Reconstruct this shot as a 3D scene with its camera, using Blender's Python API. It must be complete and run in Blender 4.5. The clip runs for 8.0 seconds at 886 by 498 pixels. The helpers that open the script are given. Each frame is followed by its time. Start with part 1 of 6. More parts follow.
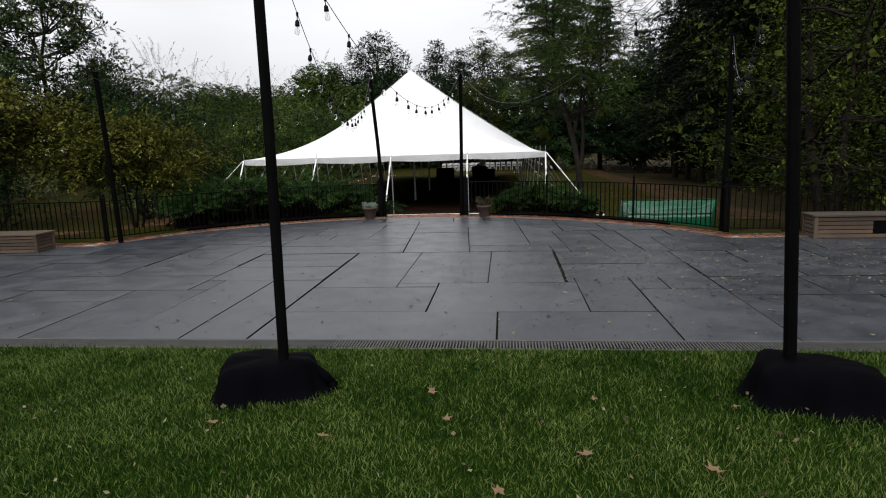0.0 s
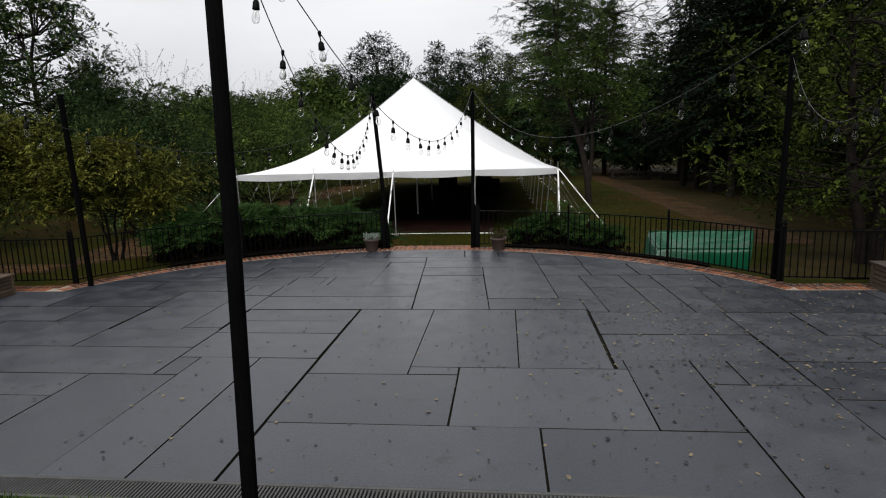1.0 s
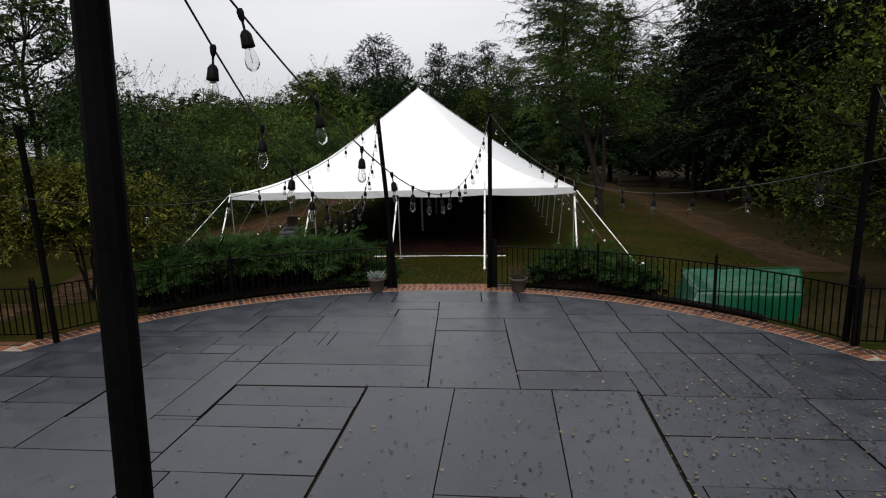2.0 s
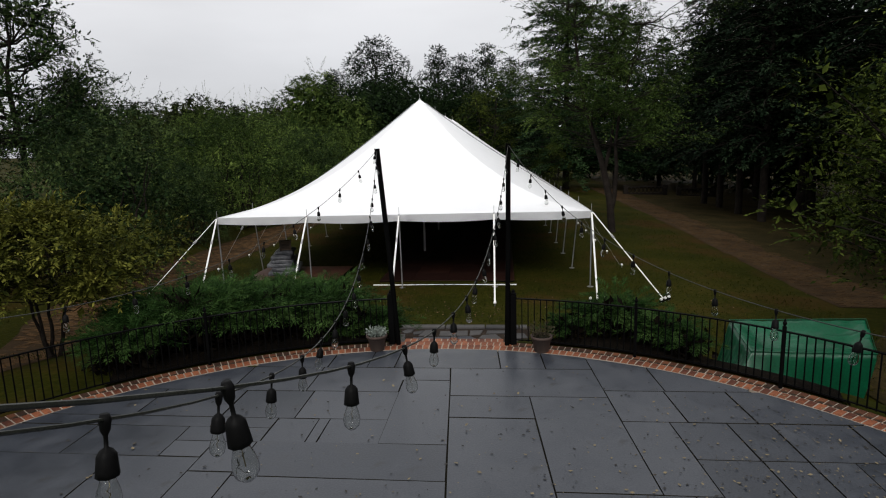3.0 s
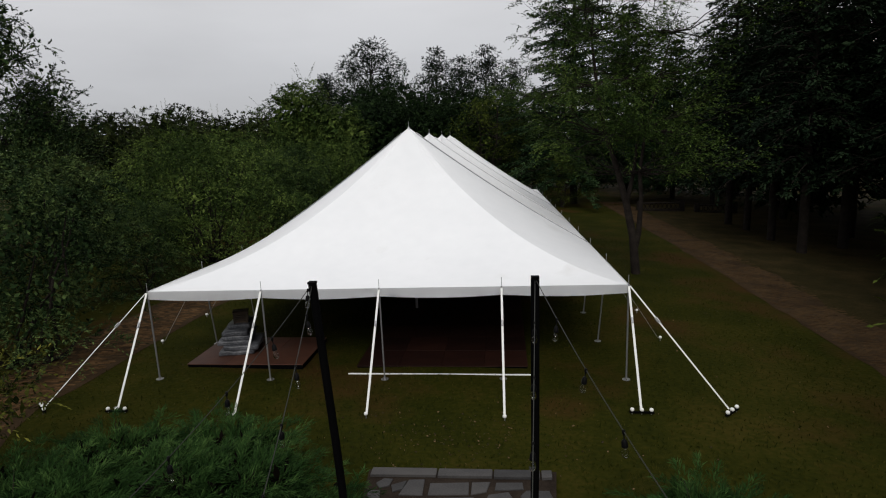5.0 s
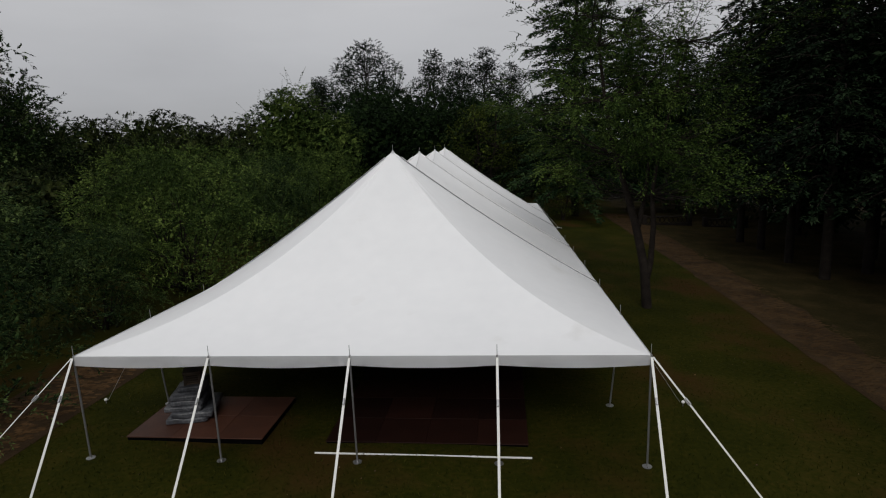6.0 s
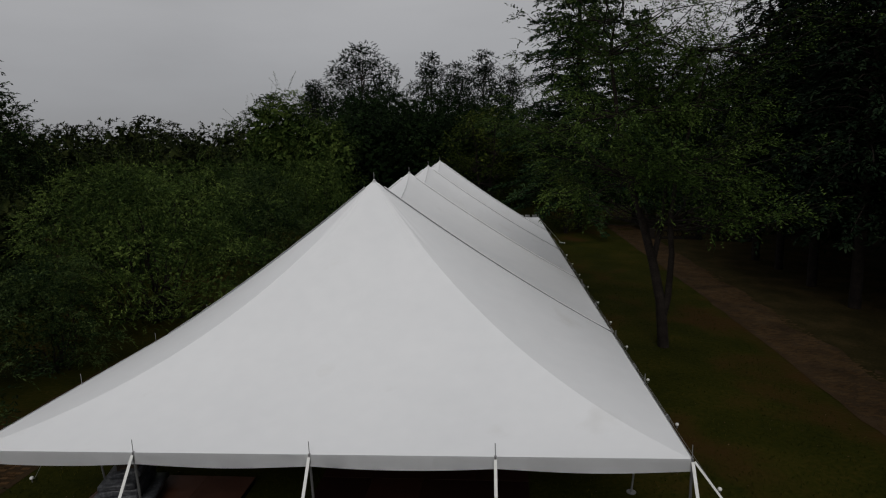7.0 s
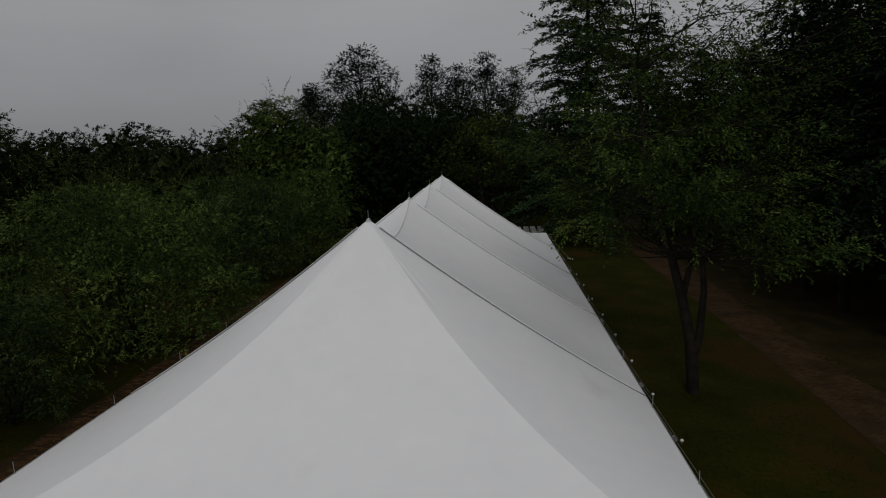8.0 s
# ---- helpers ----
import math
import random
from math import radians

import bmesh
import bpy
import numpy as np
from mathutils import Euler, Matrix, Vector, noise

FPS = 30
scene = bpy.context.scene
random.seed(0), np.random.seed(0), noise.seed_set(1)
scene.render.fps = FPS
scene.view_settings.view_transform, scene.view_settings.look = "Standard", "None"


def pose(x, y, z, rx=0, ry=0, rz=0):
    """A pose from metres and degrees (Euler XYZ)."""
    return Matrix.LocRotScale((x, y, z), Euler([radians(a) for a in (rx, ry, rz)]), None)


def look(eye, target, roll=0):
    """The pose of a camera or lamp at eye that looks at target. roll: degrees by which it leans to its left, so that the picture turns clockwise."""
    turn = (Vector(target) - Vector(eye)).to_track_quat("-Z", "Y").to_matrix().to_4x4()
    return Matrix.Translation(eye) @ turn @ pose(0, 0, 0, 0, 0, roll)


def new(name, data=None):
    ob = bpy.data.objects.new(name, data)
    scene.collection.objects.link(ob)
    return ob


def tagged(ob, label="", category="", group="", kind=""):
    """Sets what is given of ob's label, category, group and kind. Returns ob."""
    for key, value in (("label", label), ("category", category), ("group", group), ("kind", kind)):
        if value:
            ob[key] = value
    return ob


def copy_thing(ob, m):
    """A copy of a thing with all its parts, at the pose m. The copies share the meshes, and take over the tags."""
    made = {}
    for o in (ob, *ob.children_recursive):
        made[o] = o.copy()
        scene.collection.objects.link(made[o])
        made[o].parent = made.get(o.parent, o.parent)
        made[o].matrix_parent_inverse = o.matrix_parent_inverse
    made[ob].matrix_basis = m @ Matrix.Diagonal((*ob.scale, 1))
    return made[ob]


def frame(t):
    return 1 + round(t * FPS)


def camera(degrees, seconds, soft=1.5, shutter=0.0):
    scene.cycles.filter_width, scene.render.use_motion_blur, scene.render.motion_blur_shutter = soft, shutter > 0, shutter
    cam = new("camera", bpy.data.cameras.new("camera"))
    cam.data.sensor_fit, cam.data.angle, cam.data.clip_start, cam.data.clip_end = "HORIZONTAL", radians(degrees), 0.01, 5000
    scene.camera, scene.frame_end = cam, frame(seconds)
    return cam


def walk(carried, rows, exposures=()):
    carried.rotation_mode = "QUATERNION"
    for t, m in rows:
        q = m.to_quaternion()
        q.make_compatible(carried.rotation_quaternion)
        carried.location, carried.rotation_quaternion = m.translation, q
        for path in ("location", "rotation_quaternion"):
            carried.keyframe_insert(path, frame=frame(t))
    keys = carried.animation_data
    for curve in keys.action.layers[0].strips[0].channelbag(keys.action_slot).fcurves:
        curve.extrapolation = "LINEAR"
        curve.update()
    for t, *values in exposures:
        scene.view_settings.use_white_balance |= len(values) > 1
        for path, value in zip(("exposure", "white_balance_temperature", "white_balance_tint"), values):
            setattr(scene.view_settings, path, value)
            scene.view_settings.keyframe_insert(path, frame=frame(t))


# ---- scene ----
cam = camera(73.2, 8.0, 1.1)
PATH = [
    (0, (4.51, -23.587, 1.833), (4.296, -21.629, 1.486), -1.8),
    (0.5, (4.306, -22.825, 2.098), (4.096, -20.867, 1.75), -1.5),
    (1, (4.116, -22.062, 2.433), (3.907, -20.104, 2.083), -1.6),
    (1.5, (3.912, -21.333, 2.72), (3.703, -19.375, 2.371), -1.5),
    (3, (3.324, -18.737, 3.645), (3.119, -16.779, 3.295), -1.7),
    (3.5, (3.212, -17.665, 3.957), (3.006, -15.707, 3.607), -1.9),
    (4, (3.151, -16.526, 4.293), (2.943, -14.568, 3.94), -2.1),
    (4.5, (3.114, -15.386, 4.609), (2.905, -13.429, 4.253), -2.2),
    (6, (3.182, -11.438, 5.707), (2.978, -9.481, 5.352), -2.0),
    (6.5, (3.238, -10.049, 6.038), (3.035, -8.091, 5.684), -2.0),
    (7, (3.188, -8.717, 6.374), (2.986, -6.759, 6.02), -2.0),
    (7.5, (3.043, -7.469, 6.737), (2.841, -5.51, 6.382), -2.0),
    (8, (2.84, -6.325, 7.084), (2.639, -4.367, 6.73), -2.0),
]

EXPOSURES = [(0.0, 0.62), (0.5, 0.6), (1.0, 0.5), (1.5, 0.44), (3.5, 0.32), (4.5, 0.18), (6.0, -0.32), (6.5, -0.48), (8.0, -1.08)]
walk(cam, [(t, look(eye, target, roll)) for t, eye, target, roll in PATH], EXPOSURES)

# ---- world and sun: overcast sky, brightest overhead ----
world = bpy.data.worlds.new("overcast_sky")
scene.world = world
world.use_nodes = True
wn, wl = world.node_tree.nodes, world.node_tree.links
wn.clear()
sky = wn.new("ShaderNodeTexSky")
sky.sky_type, sky.sun_disc = "NISHITA", False
sky.sun_elevation, sky.sun_rotation = radians(37), radians(179)
coord = wn.new("ShaderNodeTexCoord")
sep = wn.new("ShaderNodeSeparateXYZ")
wl.new(coord.outputs["Generated"], sep.inputs[0])
ramp = wn.new("ShaderNodeValToRGB")
ramp.color_ramp.elements[0].position, ramp.color_ramp.elements[0].color = 0.0, (0.40, 0.405, 0.43, 1)
ramp.color_ramp.elements[1].position, ramp.color_ramp.elements[1].color = 0.85, (0.80, 0.80, 0.805, 1)
mid = ramp.color_ramp.elements.new(0.22)
mid.color = (0.56, 0.56, 0.575, 1)
wl.new(sep.outputs["Z"], ramp.inputs[0])
cloud = wn.new("ShaderNodeTexNoise")
cloud.inputs["Scale"].default_value, cloud.inputs["Detail"].default_value = 1.7, 6
stretch = wn.new("ShaderNodeMapping")
stretch.inputs["Scale"].default_value = (1, 1, 3.5)
wl.new(coord.outputs["Generated"], stretch.inputs[0])
wl.new(stretch.outputs[0], cloud.inputs["Vector"])
cr = wn.new("ShaderNodeMapRange")
cr.inputs["From Min"].default_value, cr.inputs["From Max"].default_value = 0.3, 0.7
cr.inputs["To Min"].default_value, cr.inputs["To Max"].default_value = 0.88, 1.1
wl.new(cloud.outputs["Fac"], cr.inputs["Value"])
shade = wn.new("ShaderNodeVectorMath")
shade.operation = "SCALE"
wl.new(ramp.outputs[0], shade.inputs[0])
wl.new(cr.outputs[0], shade.inputs["Scale"])
over = wn.new("ShaderNodeBackground")
over.inputs["Strength"].default_value = 1.15
wl.new(shade.outputs[0], over.inputs["Color"])
blue = wn.new("ShaderNodeBackground")
blue.inputs["Strength"].default_value = 0.05
wl.new(sky.outputs[0], blue.inputs["Color"])
mixw = wn.new("ShaderNodeMixShader")
mixw.inputs[0].default_value = 0.08
wl.new(over.outputs[0], mixw.inputs[1])
wl.new(blue.outputs[0], mixw.inputs[2])
wout = wn.new("ShaderNodeOutputWorld")
wl.new(mixw.outputs[0], wout.inputs[0])

sun_data = bpy.data.lights.new("sun", "SUN")
sun_data.energy, sun_data.angle, sun_data.color = 1.5, radians(26), (1.0, 0.97, 0.93)
sun = new("sun", sun_data)
sun.matrix_world = look((0, 0, 60), (-0.02 * 80, 0.99 * 80, 0))

# ---- materials ----


def mat(name, colors, rough=0.8, scale=4.0, fine=60.0, bump=0.15, per_piece=0.0, per_island=0.0, metal=0.0,
        through_light=0.0, spec=0.5, stain=None, wet=0.0, dist=0.01, span=0.4):
    """Noise-mixed base colours at two scales, with relief, variation by piece or island, and stains."""
    m = bpy.data.materials.new(name)
    m.use_nodes = True
    n, l = m.node_tree.nodes, m.node_tree.links
    b = n["Principled BSDF"]
    tc = n.new("ShaderNodeTexCoord")
    big = n.new("ShaderNodeTexNoise")
    big.inputs["Scale"].default_value, big.inputs["Detail"].default_value = scale, 5
    l.new(tc.outputs["Object"], big.inputs["Vector"])
    small = n.new("ShaderNodeTexNoise")
    small.inputs["Scale"].default_value, small.inputs["Detail"].default_value = fine, 4
    l.new(tc.outputs["Object"], small.inputs["Vector"])
    add = n.new("ShaderNodeMath")
    add.operation = "MULTIPLY_ADD"
    add.inputs[1].default_value, add.inputs[2].default_value = 0.45, 0.0
    l.new(small.outputs["Fac"], add.inputs[0])
    add2 = n.new("ShaderNodeMath")
    add2.operation = "MULTIPLY_ADD"
    add2.inputs[1].default_value = 0.55
    l.new(big.outputs["Fac"], add2.inputs[0])
    l.new(add.outputs[0], add2.inputs[2])
    fac = add2.outputs[0]
    if per_piece or per_island:
        if per_piece:
            r = n.new("ShaderNodeObjectInfo").outputs["Random"]
        else:
            r = n.new("ShaderNodeNewGeometry").outputs["Random Per Island"]
        mr = n.new("ShaderNodeMath")
        mr.operation = "MULTIPLY_ADD"
        mr.inputs[1].default_value = per_piece or per_island
        l.new(r, mr.inputs[0])
        sub = n.new("ShaderNodeMath")
        sub.operation = "SUBTRACT"
        sub.inputs[1].default_value = 0.5 * (per_piece or per_island)
        l.new(fac, mr.inputs[2])
        l.new(mr.outputs[0], sub.inputs[0])
        fac = sub.outputs[0]
    cramp = n.new("ShaderNodeValToRGB")
    els = cramp.color_ramp.elements
    k = len(colors)
    for i, c in enumerate(colors):
        p = 0.5 - span / 2 + span * i / (k - 1) if k > 1 else 0.5
        if i < 2:
            e = els[i]
            e.position = p
        else:
            e = els.new(p)
        e.color = (*c, 1)
    l.new(fac, cramp.inputs[0])
    col = cramp.outputs[0]
    if stain:
        sn = n.new("ShaderNodeTexNoise")
        sn.inputs["Scale"].default_value, sn.inputs["Detail"].default_value = stain[1], 8
        l.new(tc.outputs["Object"], sn.inputs["Vector"])
        sr = n.new("ShaderNodeMapRange")
        sr.inputs["From Min"].default_value, sr.inputs["From Max"].default_value = stain[2], stain[2] + 0.14
        l.new(sn.outputs["Fac"], sr.inputs["Value"])
        mx = n.new("ShaderNodeMix")
        mx.data_type = "RGBA"
        l.new(sr.outputs[0], mx.inputs["Factor"])
        l.new(col, mx.inputs["A"])
        mx.inputs["B"].default_value = (*stain[0], 1)
        col = mx.outputs["Result"]
    l.new(col, b.inputs["Base Color"])
    b.inputs["Roughness"].default_value, b.inputs["Metallic"].default_value = rough, metal
    b.inputs["Specular IOR Level"].default_value = spec
    if wet:
        rr = n.new("ShaderNodeMapRange")
        rr.inputs["From Min"].default_value, rr.inputs["From Max"].default_value = 0.35, 0.65
        rr.inputs["To Min"].default_value, rr.inputs["To Max"].default_value = rough - wet, rough + wet
        l.new(big.outputs["Fac"], rr.inputs["Value"])
        l.new(rr.outputs[0], b.inputs["Roughness"])
    if bump:
        bp = n.new("ShaderNodeBump")
        bp.inputs["Strength"].default_value, bp.inputs["Distance"].default_value = bump, dist
        l.new(small.outputs["Fac"], bp.inputs["Height"])
        l.new(bp.outputs[0], b.inputs["Normal"])
    if through_light:
        tr = n.new("ShaderNodeBsdfTranslucent")
        l.new(col, tr.inputs["Color"])
        ms = n.new("ShaderNodeMixShader")
        ms.inputs[0].default_value = through_light
        l.new(b.outputs[0], ms.inputs[1])
        l.new(tr.outputs[0], ms.inputs[2])
        l.new(ms.outputs[0], n["Material Output"].inputs["Surface"])
    return m


def leafy(name, colors, spec=0.03, rough=0.65):
    return mat(name, colors, rough=rough, scale=0.45, fine=3.0, bump=0, per_island=0.12, through_light=0.05, spec=spec, span=0.3)


M_stone = mat("bluestone", [(0.012, 0.015, 0.021), (0.025, 0.029, 0.038), (0.044, 0.048, 0.057)], rough=0.37, scale=2.2, fine=45,
              bump=0.3, per_piece=0.24, wet=0.06, spec=0.46, stain=((0.014, 0.014, 0.015), 3.3, 0.62), dist=0.006)
M_joint_earth = mat("trodden_earth", [(0.010, 0.007, 0.005), (0.022, 0.016, 0.012), (0.036, 0.027, 0.020)], spec=0.08, rough=0.95, scale=3, fine=40, bump=0.5)
M_flag = mat("rough_flagstone", [(0.020, 0.019, 0.0195), (0.036, 0.034, 0.034), (0.056, 0.052, 0.05)], scale=2, fine=30, bump=0.4, per_piece=0.4)
M_brick = mat("red_brick", [(0.060, 0.016, 0.007), (0.14, 0.040, 0.015), (0.21, 0.068, 0.028)], rough=0.7, scale=5, fine=70, bump=0.4,
              per_piece=0.5, stain=((0.05, 0.020, 0.012), 6, 0.60), spec=0.3)
M_brick_soiled = mat("soiled_brick", [(0.030, 0.014, 0.008), (0.070, 0.026, 0.013), (0.13, 0.048, 0.022)], rough=0.85, scale=3, fine=70, bump=0.5,
                     per_piece=0.6, stain=((0.018, 0.013, 0.008), 3, 0.50), spec=0.2)
M_paver = mat("worn_pavers", [(0.034, 0.019, 0.008), (0.076, 0.042, 0.017), (0.12, 0.068, 0.030)], spec=0.08, rough=0.85, scale=1.5, fine=40, bump=0.4,
              per_island=0.22, stain=((0.025, 0.017, 0.008), 0.9, 0.58))
M_dull_paver = mat("dull_littered_pavers", [(0.032, 0.019, 0.009), (0.052, 0.031, 0.014), (0.074, 0.046, 0.021)], spec=0.06, rough=0.9, scale=1.2, fine=30, bump=0.4,
                   per_island=0.05, stain=((0.026, 0.017, 0.009), 0.8, 0.52))
M_path_bed = mat("path_soil", [(0.018, 0.011, 0.005), (0.034, 0.021, 0.010), (0.052, 0.033, 0.017)], spec=0.08, rough=0.95, scale=1.2, fine=20, bump=0.5, dist=0.02)
M_mortar = mat("mortar_bed", [(0.14, 0.11, 0.085), (0.36, 0.30, 0.24)], rough=0.95, scale=8, fine=90, bump=0.4)
M_joint = mat("joint_soil", [(0.007, 0.0065, 0.005), (0.022, 0.020, 0.015)], spec=0.05, rough=0.95, scale=5, fine=80, bump=0.5,
              stain=((0.02, 0.022, 0.006), 2.5, 0.62))
M_lawn = mat("lawn_soil", [(0.009, 0.012, 0.001), (0.020, 0.021, 0.002), (0.038, 0.030, 0.005)], rough=0.95, scale=0.55, fine=9, bump=0.7,
             stain=((0.034, 0.019, 0.005), 0.28, 0.53), dist=0.04, spec=0.04)
M_turf = mat("thick_turf", [(0.004, 0.012, 0.001), (0.010, 0.026, 0.002), (0.022, 0.045, 0.005)], rough=0.95, scale=1.4, fine=60, bump=0.8, dist=0.02, spec=0.03)
M_dirt = mat("leaf_litter", [(0.010, 0.009, 0.003), (0.024, 0.019, 0.007), (0.050, 0.034, 0.014)], spec=0.04, rough=0.95, scale=0.8, fine=14, bump=0.6, dist=0.03)
M_blade = mat("grass_blade", [(0.006, 0.020, 0.002), (0.032, 0.068, 0.008), (0.125, 0.160, 0.045)], rough=0.6, scale=0.8, fine=3, bump=0,
              per_island=0.5, through_light=0.2, spec=0.06)
M_tuft = mat("olive_grass", [(0.008, 0.014, 0.001), (0.021, 0.027, 0.002), (0.052, 0.047, 0.007)], rough=0.7, scale=0.4, fine=3, bump=0,
             per_island=0.4, through_light=0.2, spec=0.06)
M_vinyl = mat("white_vinyl", [(0.71, 0.718, 0.735), (0.762, 0.768, 0.782)], rough=0.42, scale=0.5, fine=2.5, bump=0, spec=0.4,
              stain=((0.66, 0.66, 0.66), 0.7, 0.64), dist=0.01)
# Near-black roof underside: the shade inside the tent, put into the colour.
M_shade_underside = mat("shade_black_underside", [(0.004, 0.004, 0.004), (0.008, 0.008, 0.008)], rough=0.8, scale=1, fine=10, bump=0, spec=0.1)
M_welt = mat("grey_seam", [(0.13, 0.13, 0.135), (0.24, 0.24, 0.25)], rough=0.6, scale=3, fine=40, bump=0.1)
M_grey_cord = mat("pale_grey_cord", [(0.22, 0.22, 0.225), (0.34, 0.34, 0.345)], rough=0.6, scale=3, fine=40, bump=0.1)
M_strap = mat("white_webbing", [(0.62, 0.62, 0.60), (0.75, 0.75, 0.73)], rough=0.7, scale=8, fine=200, bump=0.2)
M_steel = mat("galvanised_steel", [(0.30, 0.30, 0.31), (0.42, 0.42, 0.43)], rough=0.45, scale=6, fine=60, bump=0.05, metal=0.8)
M_cap = mat("white_stake_cap", [(0.7, 0.7, 0.68), (0.8, 0.8, 0.78)], rough=0.5, scale=20, fine=100, bump=0.05)
M_iron = mat("black_iron", [(0.0012, 0.0012, 0.0014), (0.003, 0.003, 0.003)], rough=0.55, scale=10, fine=120, bump=0.1, spec=0.03)
M_blackwood = mat("black_painted_post", [(0.001, 0.001, 0.0011), (0.0026, 0.0026, 0.0026)], rough=0.7, scale=3, fine=50, bump=0.2, spec=0.02)
M_cloth = mat("black_cloth", [(0.0008, 0.0008, 0.0014), (0.002, 0.002, 0.0032)], rough=0.75, scale=5, fine=220, bump=0.3, spec=0.02)
M_cable = mat("black_cable", [(0.0018, 0.0018, 0.002), (0.004, 0.004, 0.004)], rough=0.5, scale=10, fine=100, bump=0, spec=0.06)
M_wet_cable = mat("wet_dark_cable", [(0.010, 0.011, 0.009), (0.024, 0.025, 0.020)], rough=0.4, scale=10, fine=60, bump=0.3, spec=0.25)
M_tarp = mat("green_tarp", [(0.001, 0.034, 0.014), (0.0012, 0.056, 0.024), (0.0025, 0.082, 0.037)], rough=0.36, scale=1.5, fine=25, bump=0.25, spec=0.35)
M_cedar = mat("weathered_cedar", [(0.026, 0.016, 0.009), (0.046, 0.029, 0.017), (0.072, 0.047, 0.029)], rough=0.8, scale=3, fine=60, bump=0.3, per_piece=0.4)
M_deck = mat("red_brown_floor", [(0.040, 0.014, 0.008), (0.064, 0.023, 0.012), (0.090, 0.034, 0.019)], rough=0.6, scale=2, fine=40, bump=0.15, per_piece=0.35)
# Dark red-brown floor, its colour lowered further for shade under the tent.
M_floor_shade = mat("red_brown_floor_shade_dark", [(0.010, 0.003, 0.002), (0.016, 0.005, 0.003), (0.024, 0.008, 0.005)], rough=0.6, scale=2, fine=40, bump=0.15, per_piece=0.35, spec=0.2)
M_bark = mat("grey_brown_bark", [(0.006, 0.005, 0.004), (0.015, 0.012, 0.010), (0.030, 0.025, 0.020)], spec=0.1, rough=0.95, scale=3, fine=22, bump=0.8, dist=0.03)
M_grey_bark = mat("grey_bark", [(0.006, 0.005, 0.004), (0.015, 0.012, 0.010), (0.028, 0.023, 0.018)], spec=0.1, rough=0.95, scale=3, fine=22, bump=0.8, dist=0.03)
M_terracotta = mat("dark_clay_pot", [(0.03, 0.018, 0.014), (0.055, 0.034, 0.026)], rough=0.8, scale=6, fine=60, bump=0.2)
M_grate = mat("steel_grate", [(0.05, 0.05, 0.05), (0.09, 0.09, 0.088)], rough=0.6, scale=6, fine=60, bump=0.1, metal=0.4)
M_plastic = mat("grey_sheeting", [(0.015, 0.016, 0.02), (0.055, 0.058, 0.066), (0.17, 0.175, 0.19)], rough=0.4, scale=3, fine=20, bump=0.4, dist=0.02)
M_leaf_litter = mat("dry_leaf", [(0.02, 0.010, 0.006), (0.06, 0.030, 0.014), (0.14, 0.085, 0.042)], rough=0.8, scale=2, fine=30, bump=0.2, per_island=0.7)
M_pale_leaf = mat("pale_dry_leaf", [(0.03, 0.016, 0.007), (0.07, 0.048, 0.020), (0.16, 0.135, 0.075)], rough=0.8, scale=2, fine=30, bump=0, per_island=0.8)
M_wet_leaf = mat("wet_dark_leaf", [(0.003, 0.0025, 0.002), (0.012, 0.008, 0.004), (0.14, 0.110, 0.058)], rough=0.6, scale=2, fine=30, bump=0.2, per_island=0.9)
M_hedge = leafy("hedge_leaf", [(0.0018, 0.0045, 0.0016), (0.015, 0.031, 0.010), (0.092, 0.13, 0.040)])
M_light_leaf = leafy("light_green_leaf", [(0.0025, 0.006, 0.0016), (0.030, 0.054, 0.012), (0.14, 0.19, 0.044)])
M_yellow_leaf = leafy("yellowing_leaf", [(0.005, 0.009, 0.002), (0.056, 0.062, 0.010), (0.17, 0.165, 0.032)])
M_spread_leaf = leafy("mid_green_leaf", [(0.003, 0.006, 0.0015), (0.020, 0.031, 0.005), (0.085, 0.108, 0.018)])
M_airy_leaf = leafy("airy_leaf", [(0.006, 0.013, 0.003), (0.028, 0.050, 0.010), (0.085, 0.125, 0.028)])
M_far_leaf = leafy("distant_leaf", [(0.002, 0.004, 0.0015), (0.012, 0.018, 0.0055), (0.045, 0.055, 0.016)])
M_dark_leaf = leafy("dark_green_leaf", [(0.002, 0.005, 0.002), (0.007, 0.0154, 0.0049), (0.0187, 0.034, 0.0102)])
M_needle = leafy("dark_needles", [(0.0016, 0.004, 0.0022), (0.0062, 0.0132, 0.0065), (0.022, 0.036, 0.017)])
M_cedar_needle = leafy("cedar_needles", [(0.003, 0.009, 0.004), (0.012, 0.028, 0.011), (0.042, 0.072, 0.026)])
M_juniper = leafy("juniper_spray", [(0.004, 0.013, 0.003), (0.018, 0.044, 0.010), (0.060, 0.108, 0.028)])
# Dead twigs, coloured near-black to stand for the shade inside the junipers.
M_dead_shade = leafy("dead_twigs_shade_dark", [(0.002, 0.0015, 0.001), (0.004, 0.003, 0.002), (0.008, 0.006, 0.004)])
# Strip colour that lays the shade below the junipers onto the ground.
M_bed_shade = mat("bed_shade_black", [(0.002, 0.0016, 0.0012), (0.005, 0.004, 0.003), (0.011, 0.008, 0.006)], spec=0.03, rough=0.95, scale=2, fine=25, bump=0.6, dist=0.03)
M_silver = leafy("silver_foliage", [(0.10, 0.12, 0.105), (0.2, 0.23, 0.205), (0.3, 0.33, 0.3)])
M_dry = leafy("dry_stems", [(0.02, 0.019, 0.01), (0.045, 0.04, 0.024), (0.08, 0.07, 0.045)])
M_chair = mat("grey_white_resin", [(0.38, 0.38, 0.38), (0.46, 0.46, 0.46)], rough=0.45, scale=5, fine=50, bump=0)

